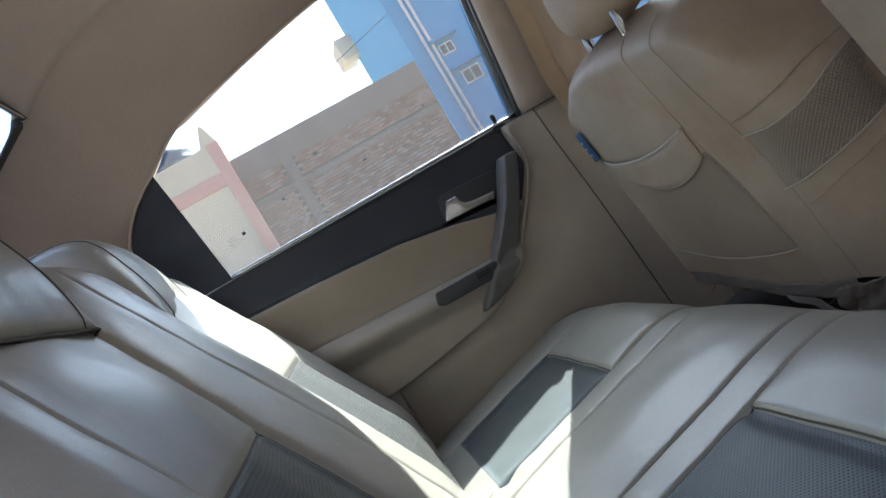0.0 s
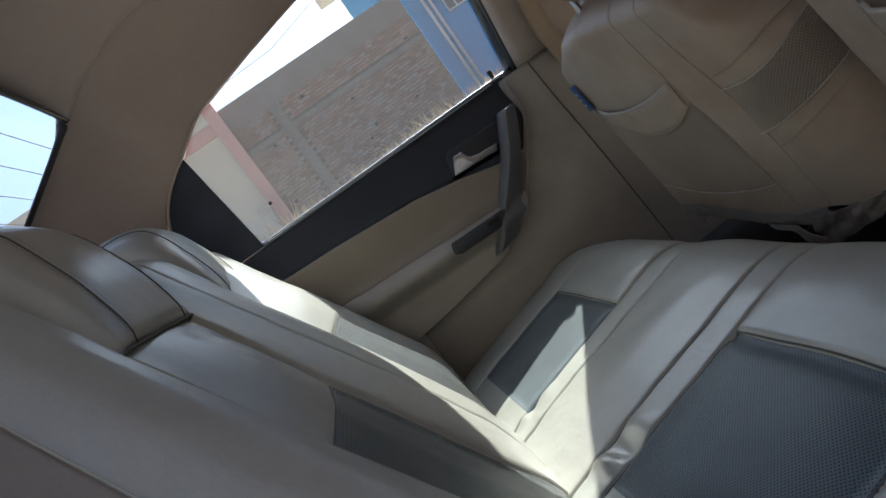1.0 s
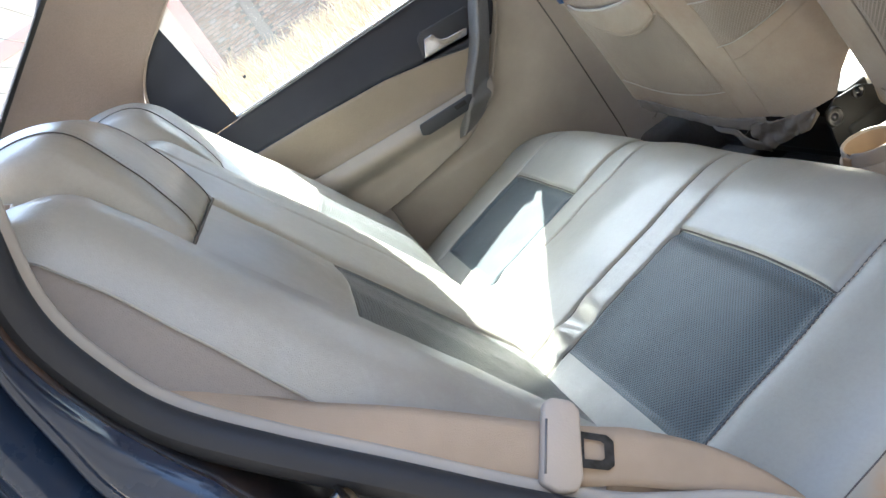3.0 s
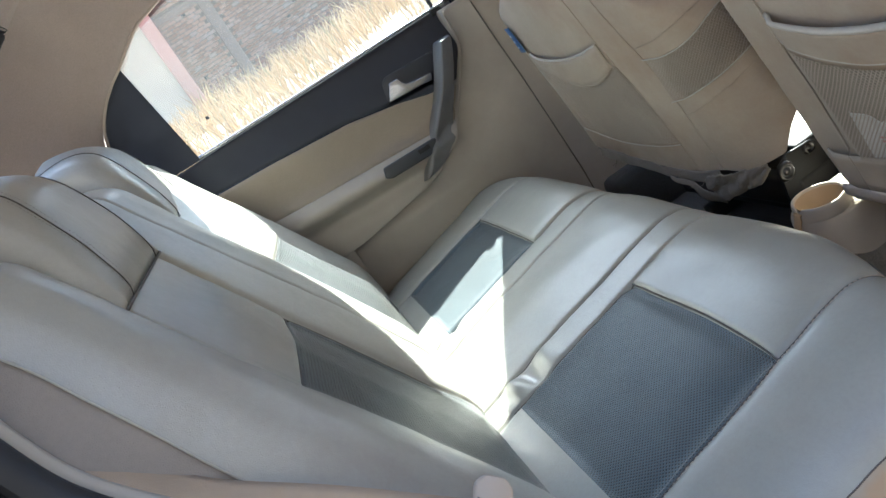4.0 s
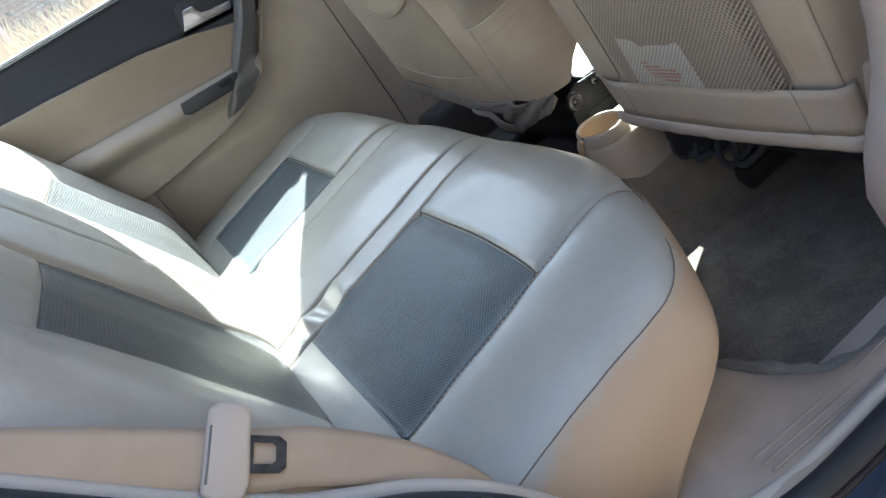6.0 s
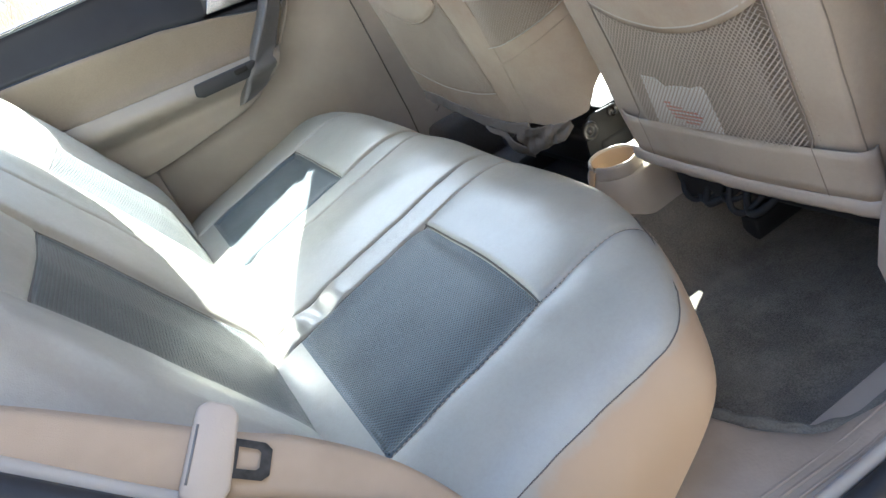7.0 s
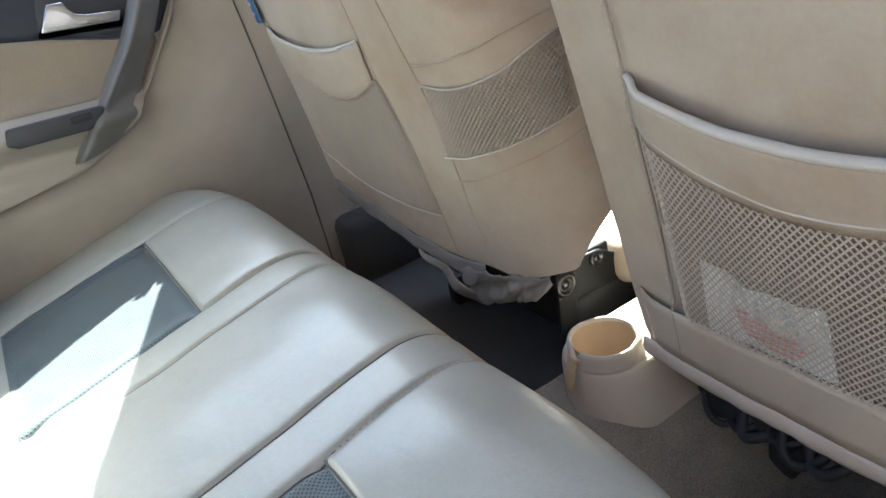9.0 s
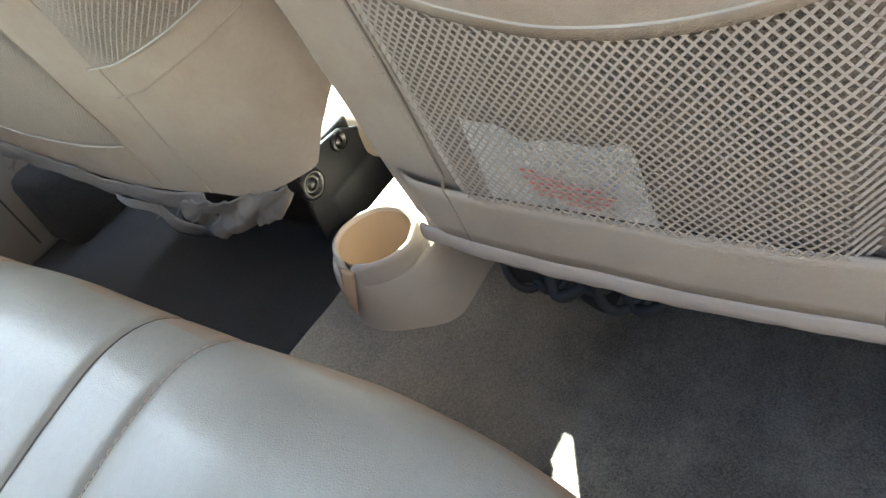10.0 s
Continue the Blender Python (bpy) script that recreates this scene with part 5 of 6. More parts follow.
def outer_section(t):
    """From the recess's lip over a rounded band to the groove, then the broad rib, a valley and the last rib."""
    w, g = RECESS(t) + 0.011, GROOVE(t) + 0.008
    g = max(g, w + 0.012)
    k = smooth01((t - 0.36) / 0.10)
    base = lambda b: 0.030 + 0.30 * b
    shape = [(w, 0.0), (w + 0.002, 0.0035)] + [(w + (g - 0.006 - w) * q, 0.0035 + 0.010 * math.sin(math.pi * min(1.0, q * 0.9))) for q in (0.2, 0.4, 0.6, 0.8, 0.95)]
    shape += [(g - 0.003, 0.0065), (g, 0.0035), (g + 0.002, -0.006), (g + 0.005, -0.004)]
    wide = 0.034 * (1 - k) + k * 0.024 * (1 - 0.35 * smooth01((t - 0.56) / 0.1))
    shape += [(g + 0.005 + wide * q, (-0.004 + 0.014 * math.sin(math.pi * q)) * (1 - 0.75 * k) - 0.003 * k) for q in (0.2, 0.4, 0.6, 0.8, 1.0)]
    e = g + 0.005 + wide
    shape += [(e + 0.003, -0.001 + 0.006 * k), (e + 0.012, -0.004 - 0.004 * (1 - k)), (e + 0.022, 0.004), (e + 0.032, 0.010), (e + 0.046, 0.006), (e + 0.062, -0.004), (e + 0.10, -0.004), (e + 0.22, -0.02)]
    return [(base(b) + o, b) for b, o in shape]


def finer(section, count=96):
    def f(t):
        return [tuple(q) for q in catmull(section(t), count)]
    return f


part("door_jamb", jamb_strip(finer(jamb_section, 30)), M_JAMB, body_shell, "black jamb channel with brown dust")
part("quarter_panel", jamb_strip(finer(outer_section)), M_PAINT, body_shell, "dark blue painted body flange")
M_DUST = car_paint("dusty_paint", (0.105, 0.062, 0.030), (0.20, 0.125, 0.065), 0.9, 0.0)
part("dust_strip", jamb_strip(finer(lambda t: [(p + 0.0012, q) for p, q in outer_section(t)[10:16]]), 62, 130), M_DUST, body_shell, "brown road dust lying in the gutter")
part("dust_film", jamb_strip(finer(lambda t: [(p + 0.0012, q) for p, q in outer_section(t)[17:24]]), 60, 140), car_paint("dusty_flange", (0.022, 0.021, 0.022), (0.085, 0.066, 0.048), 0.8, 0.45), body_shell, "dark flange with a film of dust")
# a worn chip in the seal
p, t, out, down = jamb_frame(int(len(JAMB) * 0.64))
part("seal_chip", tube([p + t * d + out * (0.026 + 0.003 * math.sin(d * 300)) + down * (-0.002 + 0.004 * math.sin(d * 170)) for d in np.linspace(-0.018, 0.018, 12)], lambda q: 0.001 + 0.0018 * math.sin(math.pi * q), 7), M_RUBBER, body_shell, "torn edge of the seal")
# right rear pillar trim, from the opening back to the window
rows = []
for i in range(0, 62, 3):
    p, t, out, down = jamb_frame(i)
    rows.append([p + Vector((-0.004, 0.006, 0)), p + Vector((-0.10, 0.02, 0.01)), p + Vector((-0.28, 0.03, 0.02)), p + Vector((-0.5, 0.03, 0.02))])
part("rear_pillar_trim", grid_bm(rows, 0.004), M_PILLAR, body_shell, "beige rear pillar trim")
# striker on the jamb
striker = thing("door_striker", (-0.47, -0.615, 0.74), "yellow zinc-plated door striker with a loop", "door striker")
ST = Vector((-0.4955, -0.612, 0.7455))
fwd, sid, nrm = Vector((0.223, 0.150, -0.963)), Vector((-0.231, 0.968, 0.097)), Vector((0.947, 0.201, 0.250))
SM = Matrix(((fwd.x, sid.x, nrm.x, ST.x), (fwd.y, sid.y, nrm.y, ST.y), (fwd.z, sid.z, nrm.z, ST.z), (0, 0, 0, 1))) @ Matrix.Diagonal((1.1, 1.1, 1.08, 1))
plate = [(-0.036, -0.008), (-0.030, -0.014), (-0.016, -0.014), (-0.008, -0.020), (0.010, -0.020), (0.016, -0.013), (0.032, -0.013), (0.036, -0.007), (0.036, 0.009), (0.030, 0.013), (0.014, 0.013), (0.008, 0.018), (-0.010, 0.018), (-0.016, 0.012), (-0.032, 0.012), (-0.036, 0.007)]
part("plate", prism(plate, 0.006, SM, 0.0015), M_BRASS, striker)
part("plate_cap", prism([(a * 0.92, b * 0.86) for a, b in plate], 0.003, SM @ pose(0, 0, 0.0062), 0.001), M_BRONZE, striker, "dull bronze top of the plate")
for a in (-0.025, 0.026):
    part("screw", moved(lathe([(0.0, 0.013), (0.004, 0.013), (0.006, 0.0105), (0.0068, 0.0085)], 16), SM @ pose(a, 0, 0)), M_STEEL, striker)
loop = [(0.0, -0.013, 0.004), (0.0, -0.013, 0.034), (0.0, -0.009, 0.039), (0.0, 0.009, 0.039), (0.0, 0.013, 0.034), (0.0, 0.013, 0.004)]
part("loop", tube([SM @ Vector(p) for p in catmull(loop, 30)], 0.0042, 10), M_BRASS, striker)
part("loop_head", prism([(-0.007, -0.018), (0.006, -0.018), (0.007, 0.0), (0.006, 0.018), (-0.008, 0.018), (-0.006, 0.0)], 0.004, SM @ pose(0, 0, 0.037), 0.0015), M_BRONZE, striker, "dark bronze head of the loop")
for a in (-0.013, 0.013):
    part("collar", moved(lathe([(0.0055, 0.006), (0.0062, 0.009), (0.0056, 0.013), (0.0043, 0.014)], 18), SM @ pose(0, a, 0)), M_BRASS, striker)
# rubber plug with two knobs
plug = thing("rubber_plug", (-0.45, -0.6, 0.7), "black rubber plug with a knob in the jamb", "rubber plug")
pn = Vector((0.25, -0.85, 0.45)).normalized()
pf = Vector((0.2, -0.3, -0.93))
pf = (pf - pn * pf.dot(pn)).normalized()
ps = pn.cross(pf)
PM = Matrix(((pf.x, ps.x, pn.x, -0.458), (pf.y, ps.y, pn.y, -0.580), (pf.z, ps.z, pn.z, 0.704), (0, 0, 0, 1)))
part("plug_seat", moved(lathe([(0.0, 0.004), (0.030, 0.004), (0.036, 0.002), (0.042, -0.004)], 32), PM @ Matrix.Diagonal((1.1, 0.8, 1, 1))), M_JAMB, plug)
part("plug_base", moved(lathe([(0.0, 0.009), (0.017, 0.009), (0.021, 0.007), (0.024, 0.003), (0.025, -0.004)], 28), PM @ Matrix.Diagonal((1.05, 0.85, 1, 1))), M_RUBBER, plug)
part("plug_knob", moved(lathe([(0.0, 0.020), (0.004, 0.020), (0.005, 0.018), (0.009, 0.0175), (0.011, 0.015), (0.012, 0.006)], 24), PM @ pose(0.008, -0.004, 0)), M_RUBBER, plug)
part("plug_pin", moved(lathe([(0.0, 0.015), (0.0025, 0.015), (0.003, 0.013), (0.007, 0.013), (0.0085, 0.011), (0.009, 0.006)], 20), PM @ pose(-0.010, 0.003, 0)), M_RUBBER, plug)
# sill: scuff plate inside the opening
scuff_in = lerp_line([-0.14, 0.085, 0.12, 0.16, 0.25], [-0.455, -0.465, -0.565, -0.612, -0.632])
scuff_top = lerp_line([-0.10, 0.02, 0.16, 0.60], [0.346, 0.343, 0.324, 0.318])
rows = []
for x in np.linspace(-0.14, 1.0, 90):
    yi, zt = scuff_in(x), scuff_top(x)
    row = [Vector((x, yi + 0.004, zt - 0.05)), Vector((x, yi, zt - 0.012)), Vector((x, yi - 0.008, zt - 0.002))]
    row += [Vector((x, yi - 0.012 + (-0.672 - yi + 0.012) * k / 8, zt + 0.004 * math.sin(math.pi * k / 8))) for k in range(9)] + [Vector((x, -0.69, zt - 0.004))]
    rows.append(row)
part("scuff_plate", grid_bm(rows, 0.003), M_SCUFF, body_shell, "worn beige plastic sill plate")
for y in (-0.640, -0.651, -0.662):
    part("scuff_rib", tube([(x, y, scuff_top(x) + 0.0026) for x in np.linspace(0.02, 0.9, 40)], 0.0016, 6), M_SCUFF, body_shell)
part("carpet_edge", tube(catmull([(0.10, -0.47, 0.300), (0.118, -0.52, 0.314), (0.138, -0.575, 0.320), (0.165, -0.612, 0.316), (0.24, -0.634, 0.312), (0.5, -0.642, 0.308)], 50), lambda t: 0.011 + 0.002 * math.sin(t * 40), 10, 0.7), M_CARPET, body_shell, "rolled edge of the grey carpet")

# seat belt lying along the near side
belt = thing("seat_belt", (-0.3, -0.57, 0.6), "tan seat belt with tongue lying across the seat edge", "seat belt")
up_e = catmull([(-0.545, -0.505, 0.905), (-0.500, -0.515, 0.850), (-0.459, -0.528, 0.806), (-0.393, -0.542, 0.752), (-0.306, -0.560, 0.672), (-0.267, -0.568, 0.640), (-0.225, -0.580, 0.592), (-0.196, -0.590, 0.540), (-0.183, -0.596, 0.50), (-0.185, -0.60, 0.46)], 70)
lo_e = catmull([(-0.545, -0.540, 0.880), (-0.505, -0.550, 0.838), (-0.470, -0.560, 0.795), (-0.420, -0.572, 0.735), (-0.335, -0.588, 0.652), (-0.300, -0.594, 0.625), (-0.255, -0.604, 0.585), (-0.222, -0.610, 0.548), (-0.206, -0.612, 0.515), (-0.205, -0.612, 0.46)], 70)
rows = []
for i in range(70):
    a, b = Vector(up_e[i]), Vector(lo_e[i])
    rows.append([a.lerp(b, k / 6) + Vector((0.3, -0.6, 0.4)) * (0.004 * math.sin(math.pi * k / 6)) for k in range(7)])
part("webbing", grid_bm(rows, 0.0014), M_WEB, belt)
rows = []
for i in range(36, 66):
    a, b = Vector(up_e[i]), Vector(lo_e[i])
    drop = smooth01((i - 36) / 8)
    rows.append([a.lerp(b, 0.25 + 0.25 * drop + k / 6) + Vector((-0.3, 0.6, -0.5)) * 0.007 for k in range(7)])
part("webbing", grid_bm(rows, 0.0014), M_WEB, belt, "second layer of tan belt")
i0 = 30
a, b = Vector(up_e[i0]), Vector(lo_e[i0])
ax = (b - a).normalized()
al = (Vector(up_e[i0 + 4]) - Vector(up_e[i0 - 4])).normalized()
al = (al - ax * al.dot(ax)).normalized()
nn = ax.cross(al)
if nn.y > 0:
    nn = -nn
c = (a + b) / 2 + nn * 0.002
BM = Matrix(((al.x, ax.x, nn.x, c.x), (al.y, ax.y, nn.y, c.y), (al.z, ax.z, nn.z, c.z), (0, 0, 0, 1)))
part("tongue_body", prism([(-0.014, -0.034), (-0.007, -0.040), (0.009, -0.039), (0.015, -0.032), (0.0165, 0.018), (0.012, 0.028), (-0.003, 0.031), (-0.016, 0.025)], 0.010, BM @ pose(0, 0, -0.002, 0, 0, -4), 0.003), M_CLIP, belt, "beige plastic tongue body")
part("belt_slot", prism([(-0.0125, -0.022), (-0.0108, -0.022), (-0.0118, 0.018), (-0.0135, 0.018)], 0.0103, BM @ pose(0, 0, -0.002, 0, 0, -4), 0.0), M_PULL, belt)
frame_out = [(0.010, -0.013), (0.036, -0.012), (0.041, -0.008), (0.041, 0.010), (0.036, 0.014), (0.010, 0.014)]
slot = bmesh.new()
outer = [slot.verts.new((x, y, 0)) for x, y in frame_out]
inner = [slot.verts.new((0.5 * (x - 0.024) + 0.025, 0.55 * (y - 0.0005), 0)) for x, y in frame_out]
for k in range(6):
    slot.faces.new((outer[k], outer[(k + 1) % 6], inner[(k + 1) % 6], inner[k]))
bmesh.ops.solidify(slot, geom=slot.faces[:], thickness=0.0025)
part("tongue", moved(slot, BM @ pose(0, -0.004, 0.004, 0, 0, -4)), M_DARKSTEEL, belt, "steel belt tongue with a slot", smooth=False)

# right pillar trim beside the front seat
rp = thing("door_pillar", (0.3, -0.65, 0.3), "beige plastic pillar trim beside the front seat", "pillar", kind="structure")
rows = []
for i in range(25):
    z = 0.30 + 1.0 * i / 24
    bulge = 0.035 * bell(z - 0.47, 0.10)
    xr = float(np.interp(z, [0.30, 0.45, 0.60, 0.80, 1.30], [0.31, 0.29, 0.29, 0.265, 0.24])) - bulge
    rows.append([Vector((xr + 0.004, -0.70, z)), Vector((xr, -0.665, z)), Vector((xr + 0.015, -0.640 + 0.5 * bulge, z)), Vector((xr + 0.06, -0.628 + bulge, z)), Vector((xr + 0.13, -0.622 + bulge, z)), Vector((xr + 0.20, -0.63, z))])
part("trim", grid_bm(rows, 0.004), M_PILLAR, rp)
part("belt_guide", tube(catmull([(0.229, -0.613, 0.766), (0.250, -0.609, 0.768), (0.30, -0.609, 0.752), (0.38, -0.615, 0.735)], 24), lambda t: 0.005 + 0.005 * smooth01(t * 1.5), 10, 0.7), M_BEIGE, rp, "beige belt guide arm")
part("screw_cover", moved(lathe([(0.0, 0.005), (0.010, 0.005), (0.013, 0.002), (0.0135, 0.0)], 24), pose(0.300, -0.600, 0.746, -90, 0, 0)), M_TRIM, rp)

# outer roof skin
rows = [[Vector((x, y, ROOF_Z(x, min(abs(y), 0.27)) + 0.020 - 0.05 * (abs(y) / 0.53) ** 4)) for y in np.linspace(-0.53, 0.53, 24)] for x in np.linspace(-0.535, 1.16, 30)]
part("roof_skin", grid_bm(rows, 0.002), M_PAINT, body_shell, "dark blue painted roof panel")
# ---------------------------------------------------------------- outside
def ground_z(x, y):
    rise = smooth01((y - 2.5) / 9.0) * 1.05
    return rise + 0.05 * noise.noise(Vector((x * 0.3, y * 0.3, 0)))


M_DIRT = cloth("dry_ground", (0.30, 0.25, 0.18), 30.0, (0.36, 0.31, 0.22), 0.8)
gx = [-400, -120, -60, -30, *np.linspace(-16, 24, 41), 40, 70, 130, 400]
gy = [-400, -120, -60, -30, -14, -6, *np.linspace(-3, 18, 36), 30, 60, 130, 400]
ground = part("ground", grid_bm([[Vector((x, y, ground_z(x, y) if abs(x) < 100 and abs(y) < 100 else (1.05 if y > 10 else 0.0))) for x in gx] for y in gy]), M_DIRT)
tagged(ground, "dry dusty ground rising to a verge", "ground", kind="structure")

n = Nodes("dry_grass_blade")
geo = n.add("ShaderNodeNewGeometry")
n.set(color=n.ramp(geo.outputs["Random Per Island"], [(0.0, (0.20, 0.15, 0.085)), (0.25, (0.35, 0.25, 0.13)), (0.6, (0.44, 0.325, 0.165)), (0.85, (0.53, 0.42, 0.25)), (1.0, (0.20, 0.20, 0.11))]), rough=0.8)
M_GRASS = n.mat
rng = random.Random(4)
gv, gf = [], []
for k in range(13000):
    y = 5.0 + 11.3 * rng.random() ** 0.8
    x = -5.5 + 13.5 * rng.random()
    clump = noise.noise(Vector((x * 0.8, y * 0.8, 2.0)))
    if clump < -0.05 and rng.random() < 0.8:
        continue
    h = (0.16 + 0.40 * rng.random()) * (1.0 + 0.6 * clump) * (1.25 if y > 13 else 1.0)
    a = rng.random() * 6.283
    lean = h * (0.15 + 0.55 * rng.random())
    z = ground_z(x, y) - 0.02
    wd = 0.006 + 0.008 * rng.random()
    dx, dy = math.cos(a), math.sin(a)
    b = len(gv)
    gv += [(x - wd, y, z), (x + wd, y, z), (x + dx * lean * 0.35 - wd * 0.7, y + dy * lean * 0.35, z + h * 0.6), (x + dx * lean * 0.35 + wd * 0.7, y + dy * lean * 0.35, z + h * 0.6), (x + dx * lean, y + dy * lean, z + h)]
    gf += [(b, b + 1, b + 3, b + 2), (b + 2, b + 3, b + 4)]
me = bpy.data.meshes.new("dry_grass")
me.from_pydata(gv, [], gf)
me.materials.append(M_GRASS)
tagged(new("dry_grass", me), "tall dry straw-coloured grass on the verge", "grass", kind="stuff")

# brick building with plaster bands
n = Nodes("weathered_brick")
info = n.add("ShaderNodeObjectInfo")
geo = n.add("ShaderNodeNewGeometry")
tone = n.ramp(n.math("FRACT", n.math("ADD", geo.outputs["Random Per Island"], info.outputs["Random"])), [(0.0, (0.15, 0.094, 0.072)), (0.4, (0.185, 0.118, 0.092)), (0.8, (0.225, 0.15, 0.12)), (1.0, (0.20, 0.165, 0.145))])
soot = n.ramp(n.noise(2.3, 6.0, 0.7), [(0.45, (0, 0, 0)), (0.80, (0.55, 0.55, 0.55))])
n.set(color=n.mix(soot, tone, (0.155, 0.125, 0.11)), rough=0.95, spec=0.1)
n.bump(n.noise(60.0), 0.5, 0.01)
M_BRICK = n.mat
M_MORTAR = cloth("grey_mortar", (0.105, 0.09, 0.08), 60.0, (0.085, 0.072, 0.064))
M_CONC = plaster("grey_concrete", (0.150, 0.130, 0.116), (0.105, 0.082, 0.07))
brick_house = thing("brick_building", (2, 17, 0), "unplastered red-brown brick side wall with grey concrete bands", "building")
part("wall", box(-0.62, 4.62, 17.03, 21.0, 0.0, 4.86, 0.0), M_MORTAR, brick_house, "grey mortar bed", smooth=False)
part("band", box(-0.62, 4.62, 16.985, 17.04, 4.22, 4.86, 0.01), M_CONC, brick_house, "rough grey concrete band")
part("band", box(-0.62, 4.62, 16.985, 17.04, 3.50, 3.66, 0.01), M_CONC, brick_house)
part("column", box(0.45, 0.72, 16.982, 17.04, 0.8, 4.86, 0.01), M_CONC, brick_house)
for k in range(26):
    bx = -0.5 + 5.0 * rng.random()
    bz = 1.6 + 2.5 * rng.random()
    part("putlog_hole", box(bx, bx + 0.09, 16.99, 17.035, bz, bz + 0.06, 0.004), M_BLACK, brick_house) if k % 3 == 0 else None
bv, bfc = [], []
near_bricks = []
row = 0
z = 0.9
while z < 4.2:
    x = -0.62 - (0.09 if row % 2 else 0.0)
    while x < 4.62:
        x0, x1 = max(x, -0.62), min(x + 0.165, 4.62)
        if x1 - x0 > 0.04 and not (3.48 < z < 3.68) and not (0.43 < (x0 + x1) / 2 < 0.74):
            o = 17.0 + 0.008 * rng.random()
            if 1.2 < z < 2.2 and -0.62 < x0 < 2.6:
                near_bricks.append((x0, o, z, x1 - x0))
            else:
                b = len(bv)
                for yy in (o, 17.035):
                    bv += [(x0, yy, z), (x1, yy, z), (x1, yy, z + 0.068), (x0, yy, z + 0.068)]
                bfc += [(b + 3, b + 2, b + 1, b)] + [(b + q, b + (q + 1) % 4, b + 4 + (q + 1) % 4, b + 4 + q) for q in range(4)]
        x += 0.180
    z += 0.086
    row += 1
me = bpy.data.meshes.new("bricks")
me.from_pydata(bv, [], bfc)
me.materials.append(M_BRICK)
ob = new("bricks", me)
ob.parent = brick_house
ob["kind"] = "stuff"

# beige house with pink bands, parapet and a roof tank
M_CREAM = plaster("cream_plaster", (0.56, 0.50, 0.38), (0.46, 0.40, 0.31))
M_PINK = plaster("pink_plaster", (0.52, 0.30, 0.25), (0.44, 0.28, 0.24))
M_BLUE = plaster("blue_plaster", (0.045, 0.27, 0.54), (0.035, 0.22, 0.45))
cream = thing("cream_house", (-2, 16.6, 0), "cream plastered house with faded pink bands", "building")
part("wall", box(-7.0, -0.90, 16.75, 22.0, 0.0, 5.35, 0.0), M_CREAM, cream, smooth=False)
part("corner_pillar", box(-0.90, -0.60, 16.70, 17.4, 0.0, 5.38, 0.01), M_PINK, cream, "faded pink corner pillar")
part("band", box(-7.0, -0.905, 16.71, 16.80, 4.33, 4.66, 0.01), M_PINK, cream, "faded pink band")
part("parapet", prism([(-1.05, 5.35), (-0.62, 5.35), (-0.62, 5.40), (-0.76, 5.86), (-0.84, 5.86)], 0.3, pose(0, 17.1, 0, 90, 0, 0)), M_CREAM, cream, smooth=False)
tank = part("water_tank", lathe([(0.0, 6.10), (0.25, 6.10), (0.28, 6.04), (0.55, 5.98), (0.6, 5.85), (0.6, 5.70), (0.62, 5.68), (0.62, 5.62), (0.6, 5.60), (0.6, 5.34), (0.0, 5.34)], 28, (-1.9, 18.2, 0)), plastic("tank_plastic", (0.05, 0.07, 0.11), 0.4))
tagged(tank, "dark blue plastic water tank on a roof", "water tank")
# blue house further back
bh = thing("blue_house", (8, 24, 0), "bright blue plastered house with white drain pipes", "building")
bx = lambda x: -0.28 + (x + 0.28) * 24.8 / 17.8
bz = lambda z: 0.84 + (z - 0.84) * 24.8 / 17.8
part("wall", box(6.57, 30.0, 24.0, 32.2, 0.0, 14.0, 0.0), M_BLUE, bh, smooth=False)
for dx in (0.0, 0.22):
    part("drain_pipe", tube([(bx(5.06) + dx, 23.9, 0.5), (bx(5.06) + dx, 23.9, 13.0)], 0.06, 10), plastic("pvc_pipe", (0.60, 0.62, 0.64), 0.5), bh, "pale drain pipe")
M_WINFRAME = plastic("window_frame_white", (0.6, 0.62, 0.65), 0.5)
M_WINDARK = plastic("dark_window", (0.03, 0.04, 0.05), 0.2)
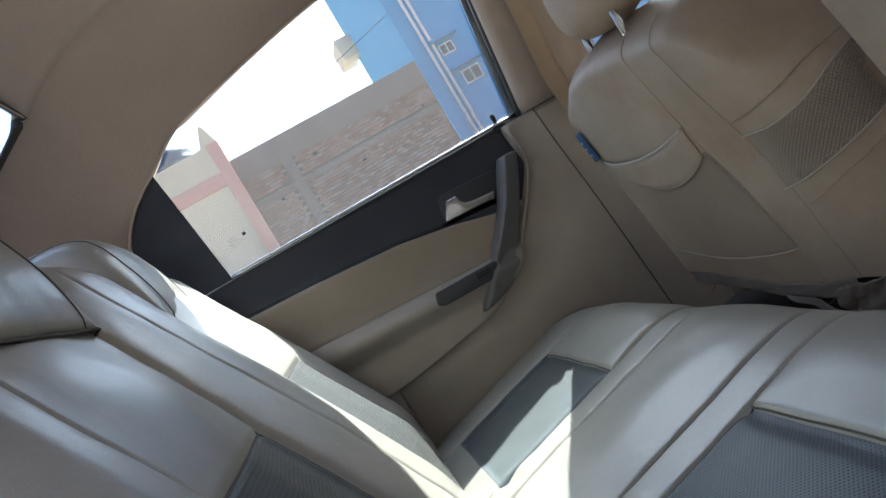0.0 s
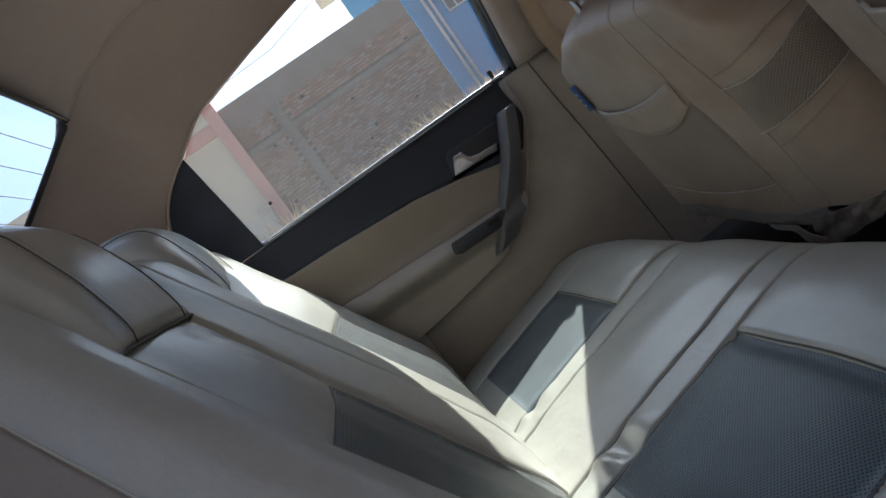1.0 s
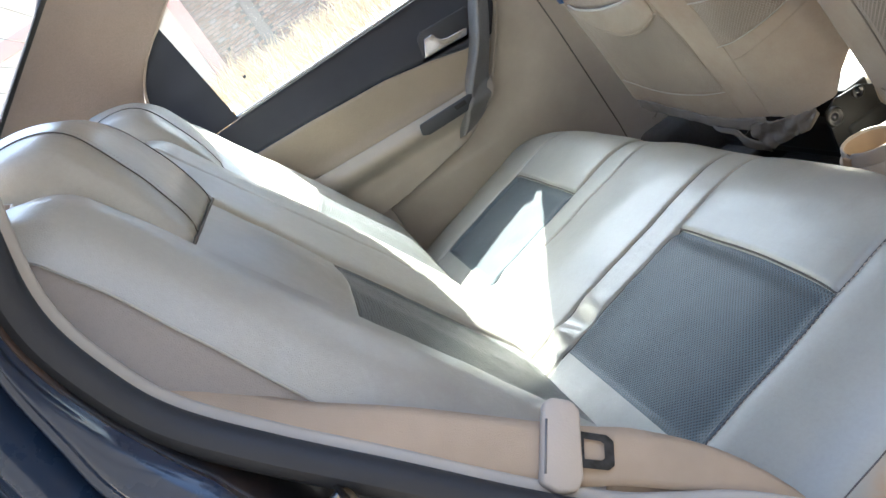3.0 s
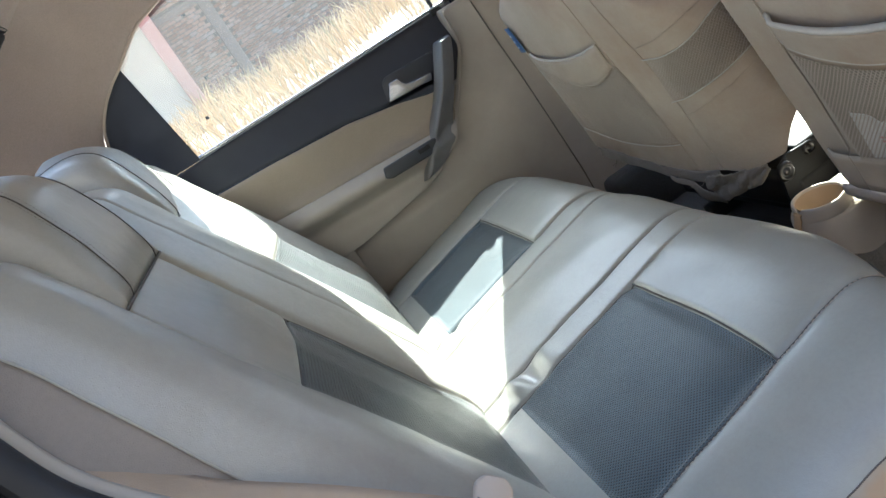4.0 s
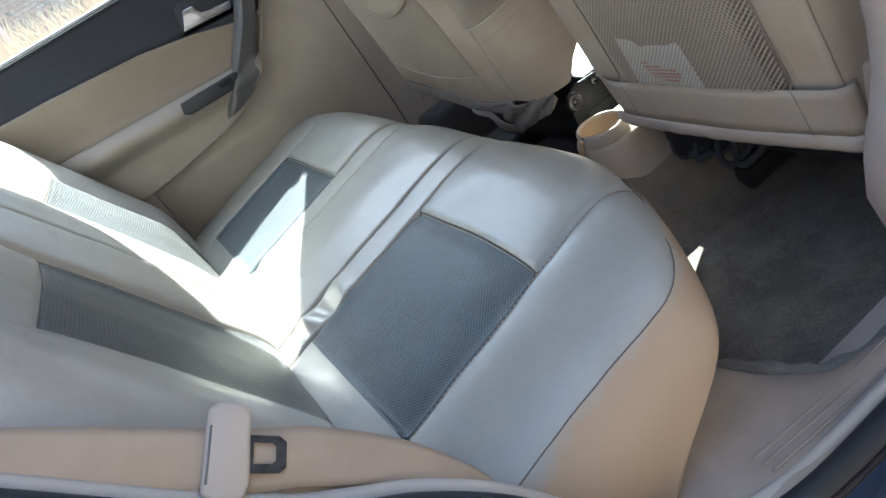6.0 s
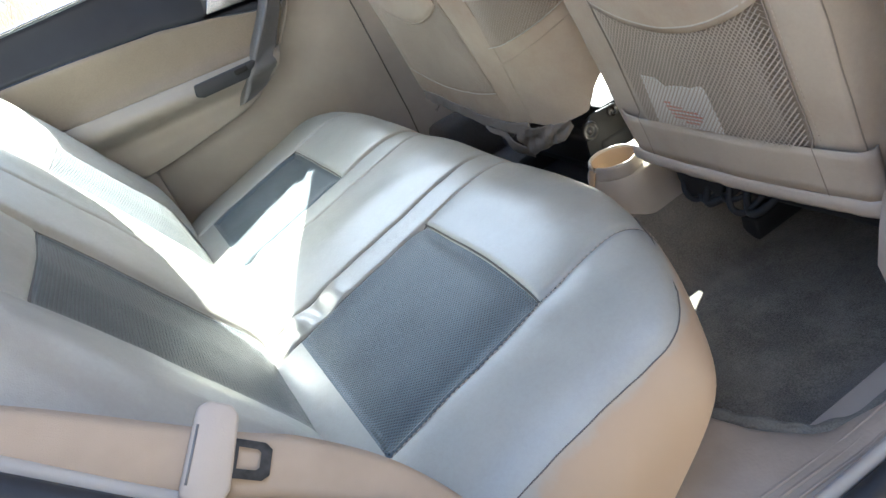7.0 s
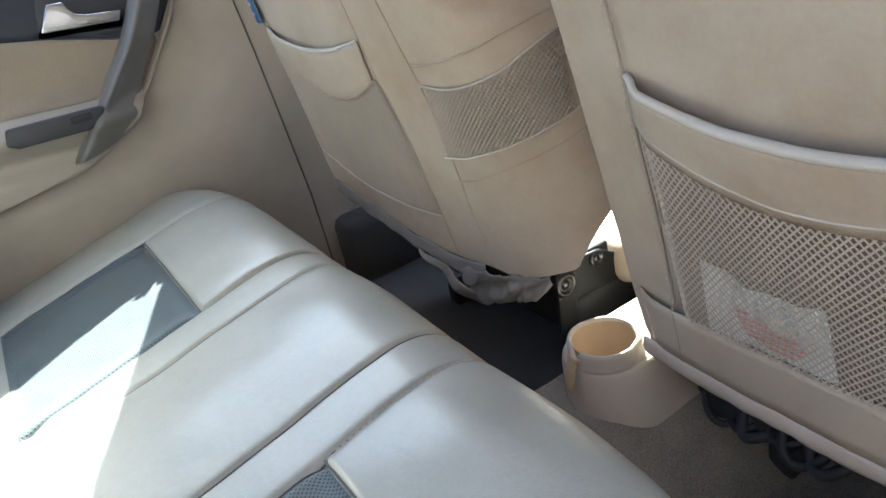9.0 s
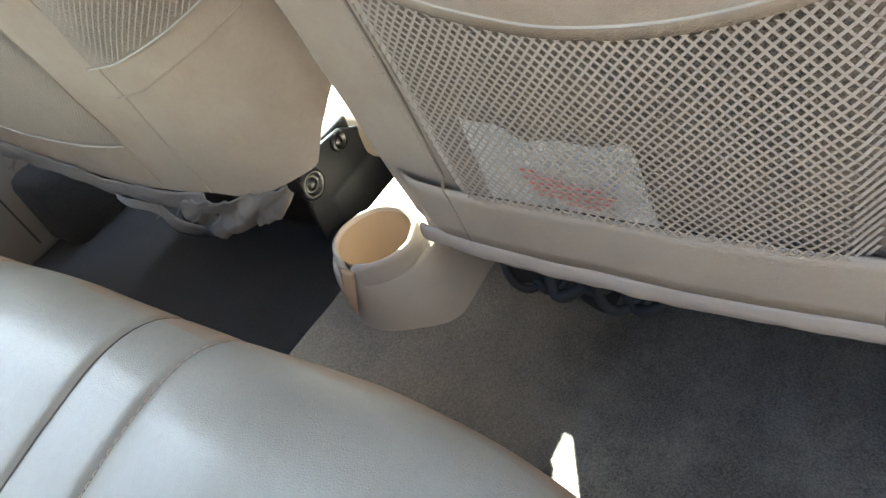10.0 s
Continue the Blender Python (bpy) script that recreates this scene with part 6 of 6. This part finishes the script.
for x0, x1, z0, z1 in ((5.32, 5.72, 4.58, 4.88), (5.50, 6.02, 3.66, 4.05)):
    w = part("window", box(bx(x0), bx(x1), 23.94, 24.02, bz(z0), bz(z1), 0.01), M_WINFRAME, bh, smooth=False)
    mid = (x0 + x1) / 2
    for a, b in ((x0 + 0.04, mid - 0.02), (mid + 0.02, x1 - 0.04)):
        part("pane", box(bx(a), bx(b), 23.925, 23.945, bz(z0 + 0.04), bz(z1 - 0.04), 0.0), M_WINDARK, w, smooth=False)
    part("window_ledge", box(bx(x0) - 0.25, bx(x1) + 0.25, 23.6, 24.0, bz(z1) + 0.12, bz(z1) + 0.22, 0.02), M_BLUE, bh)
part("balcony", box(5.80, 6.60, 31.4, 33.4, 9.6, 10.6, 0.03), M_CREAM, bh, "small cream balcony")
cable = part("power_cable", tube([(6.6, 24.3, 8.4), (1.8, 22, 6.6), (-0.8, 20.0, 6.0), (-1.9, 18.2, 6.095)], 0.012, 6), M_BLACK)
tagged(cable, "thin black overhead power cable", "power cable")
# added dark wall out of view, blocks low sky light from the near side
side_wall = part("wall_unseen", box(-14.0, 14.0, -2.3, -2.1, -0.2, 2.8, 0.02), plaster("unseen_wall_concrete", (0.10, 0.095, 0.09), (0.07, 0.062, 0.055)), smooth=False)
tagged(side_wall, "plain dark wall out of view, added to block low sky light", "wall", kind="structure")
# the 300 bricks nearest the window line are pieces of their own
nb = {}
for x0, o, z, w in near_bricks[:300]:
    key = round(w, 2)
    if key not in nb:
        bm = box(0, w, 0, 0.035, 0, 0.068, 0.004, 1)
        me = bpy.data.meshes.new("brick")
        bm.to_mesh(me)
        bm.free()
        me.materials.append(M_BRICK)
        nb[key] = me
    ob = new("brick", nb[key])
    ob.location = (x0, o, z)
    ob.parent = brick_house
# crumbs and dry bits trodden into the carpet
crumb_rng = random.Random(21)
crumbs = bmesh.new()
for k in range(70):
    x, y = crumb_rng.uniform(0.14, 0.62), crumb_rng.uniform(-0.56, -0.26)
    r = crumb_rng.uniform(0.0005, 0.0014)
    ring = bmesh.ops.create_icosphere(crumbs, subdivisions=1, radius=r)["verts"]
    sx, sy = crumb_rng.uniform(0.6, 2.2), crumb_rng.uniform(0.6, 1.4)
    for v in ring:
        v.co = Vector((x + v.co.x * sx, y + v.co.y * sy, floor_z(x, y) + 0.0006 + v.co.z * 0.6))
tagged(part("crumbs", crumbs, plastic("dark_crumbs", (0.07, 0.062, 0.05), 0.8)), "dark crumbs and bits of dry dirt on the carpet", "dirt", kind="stuff")
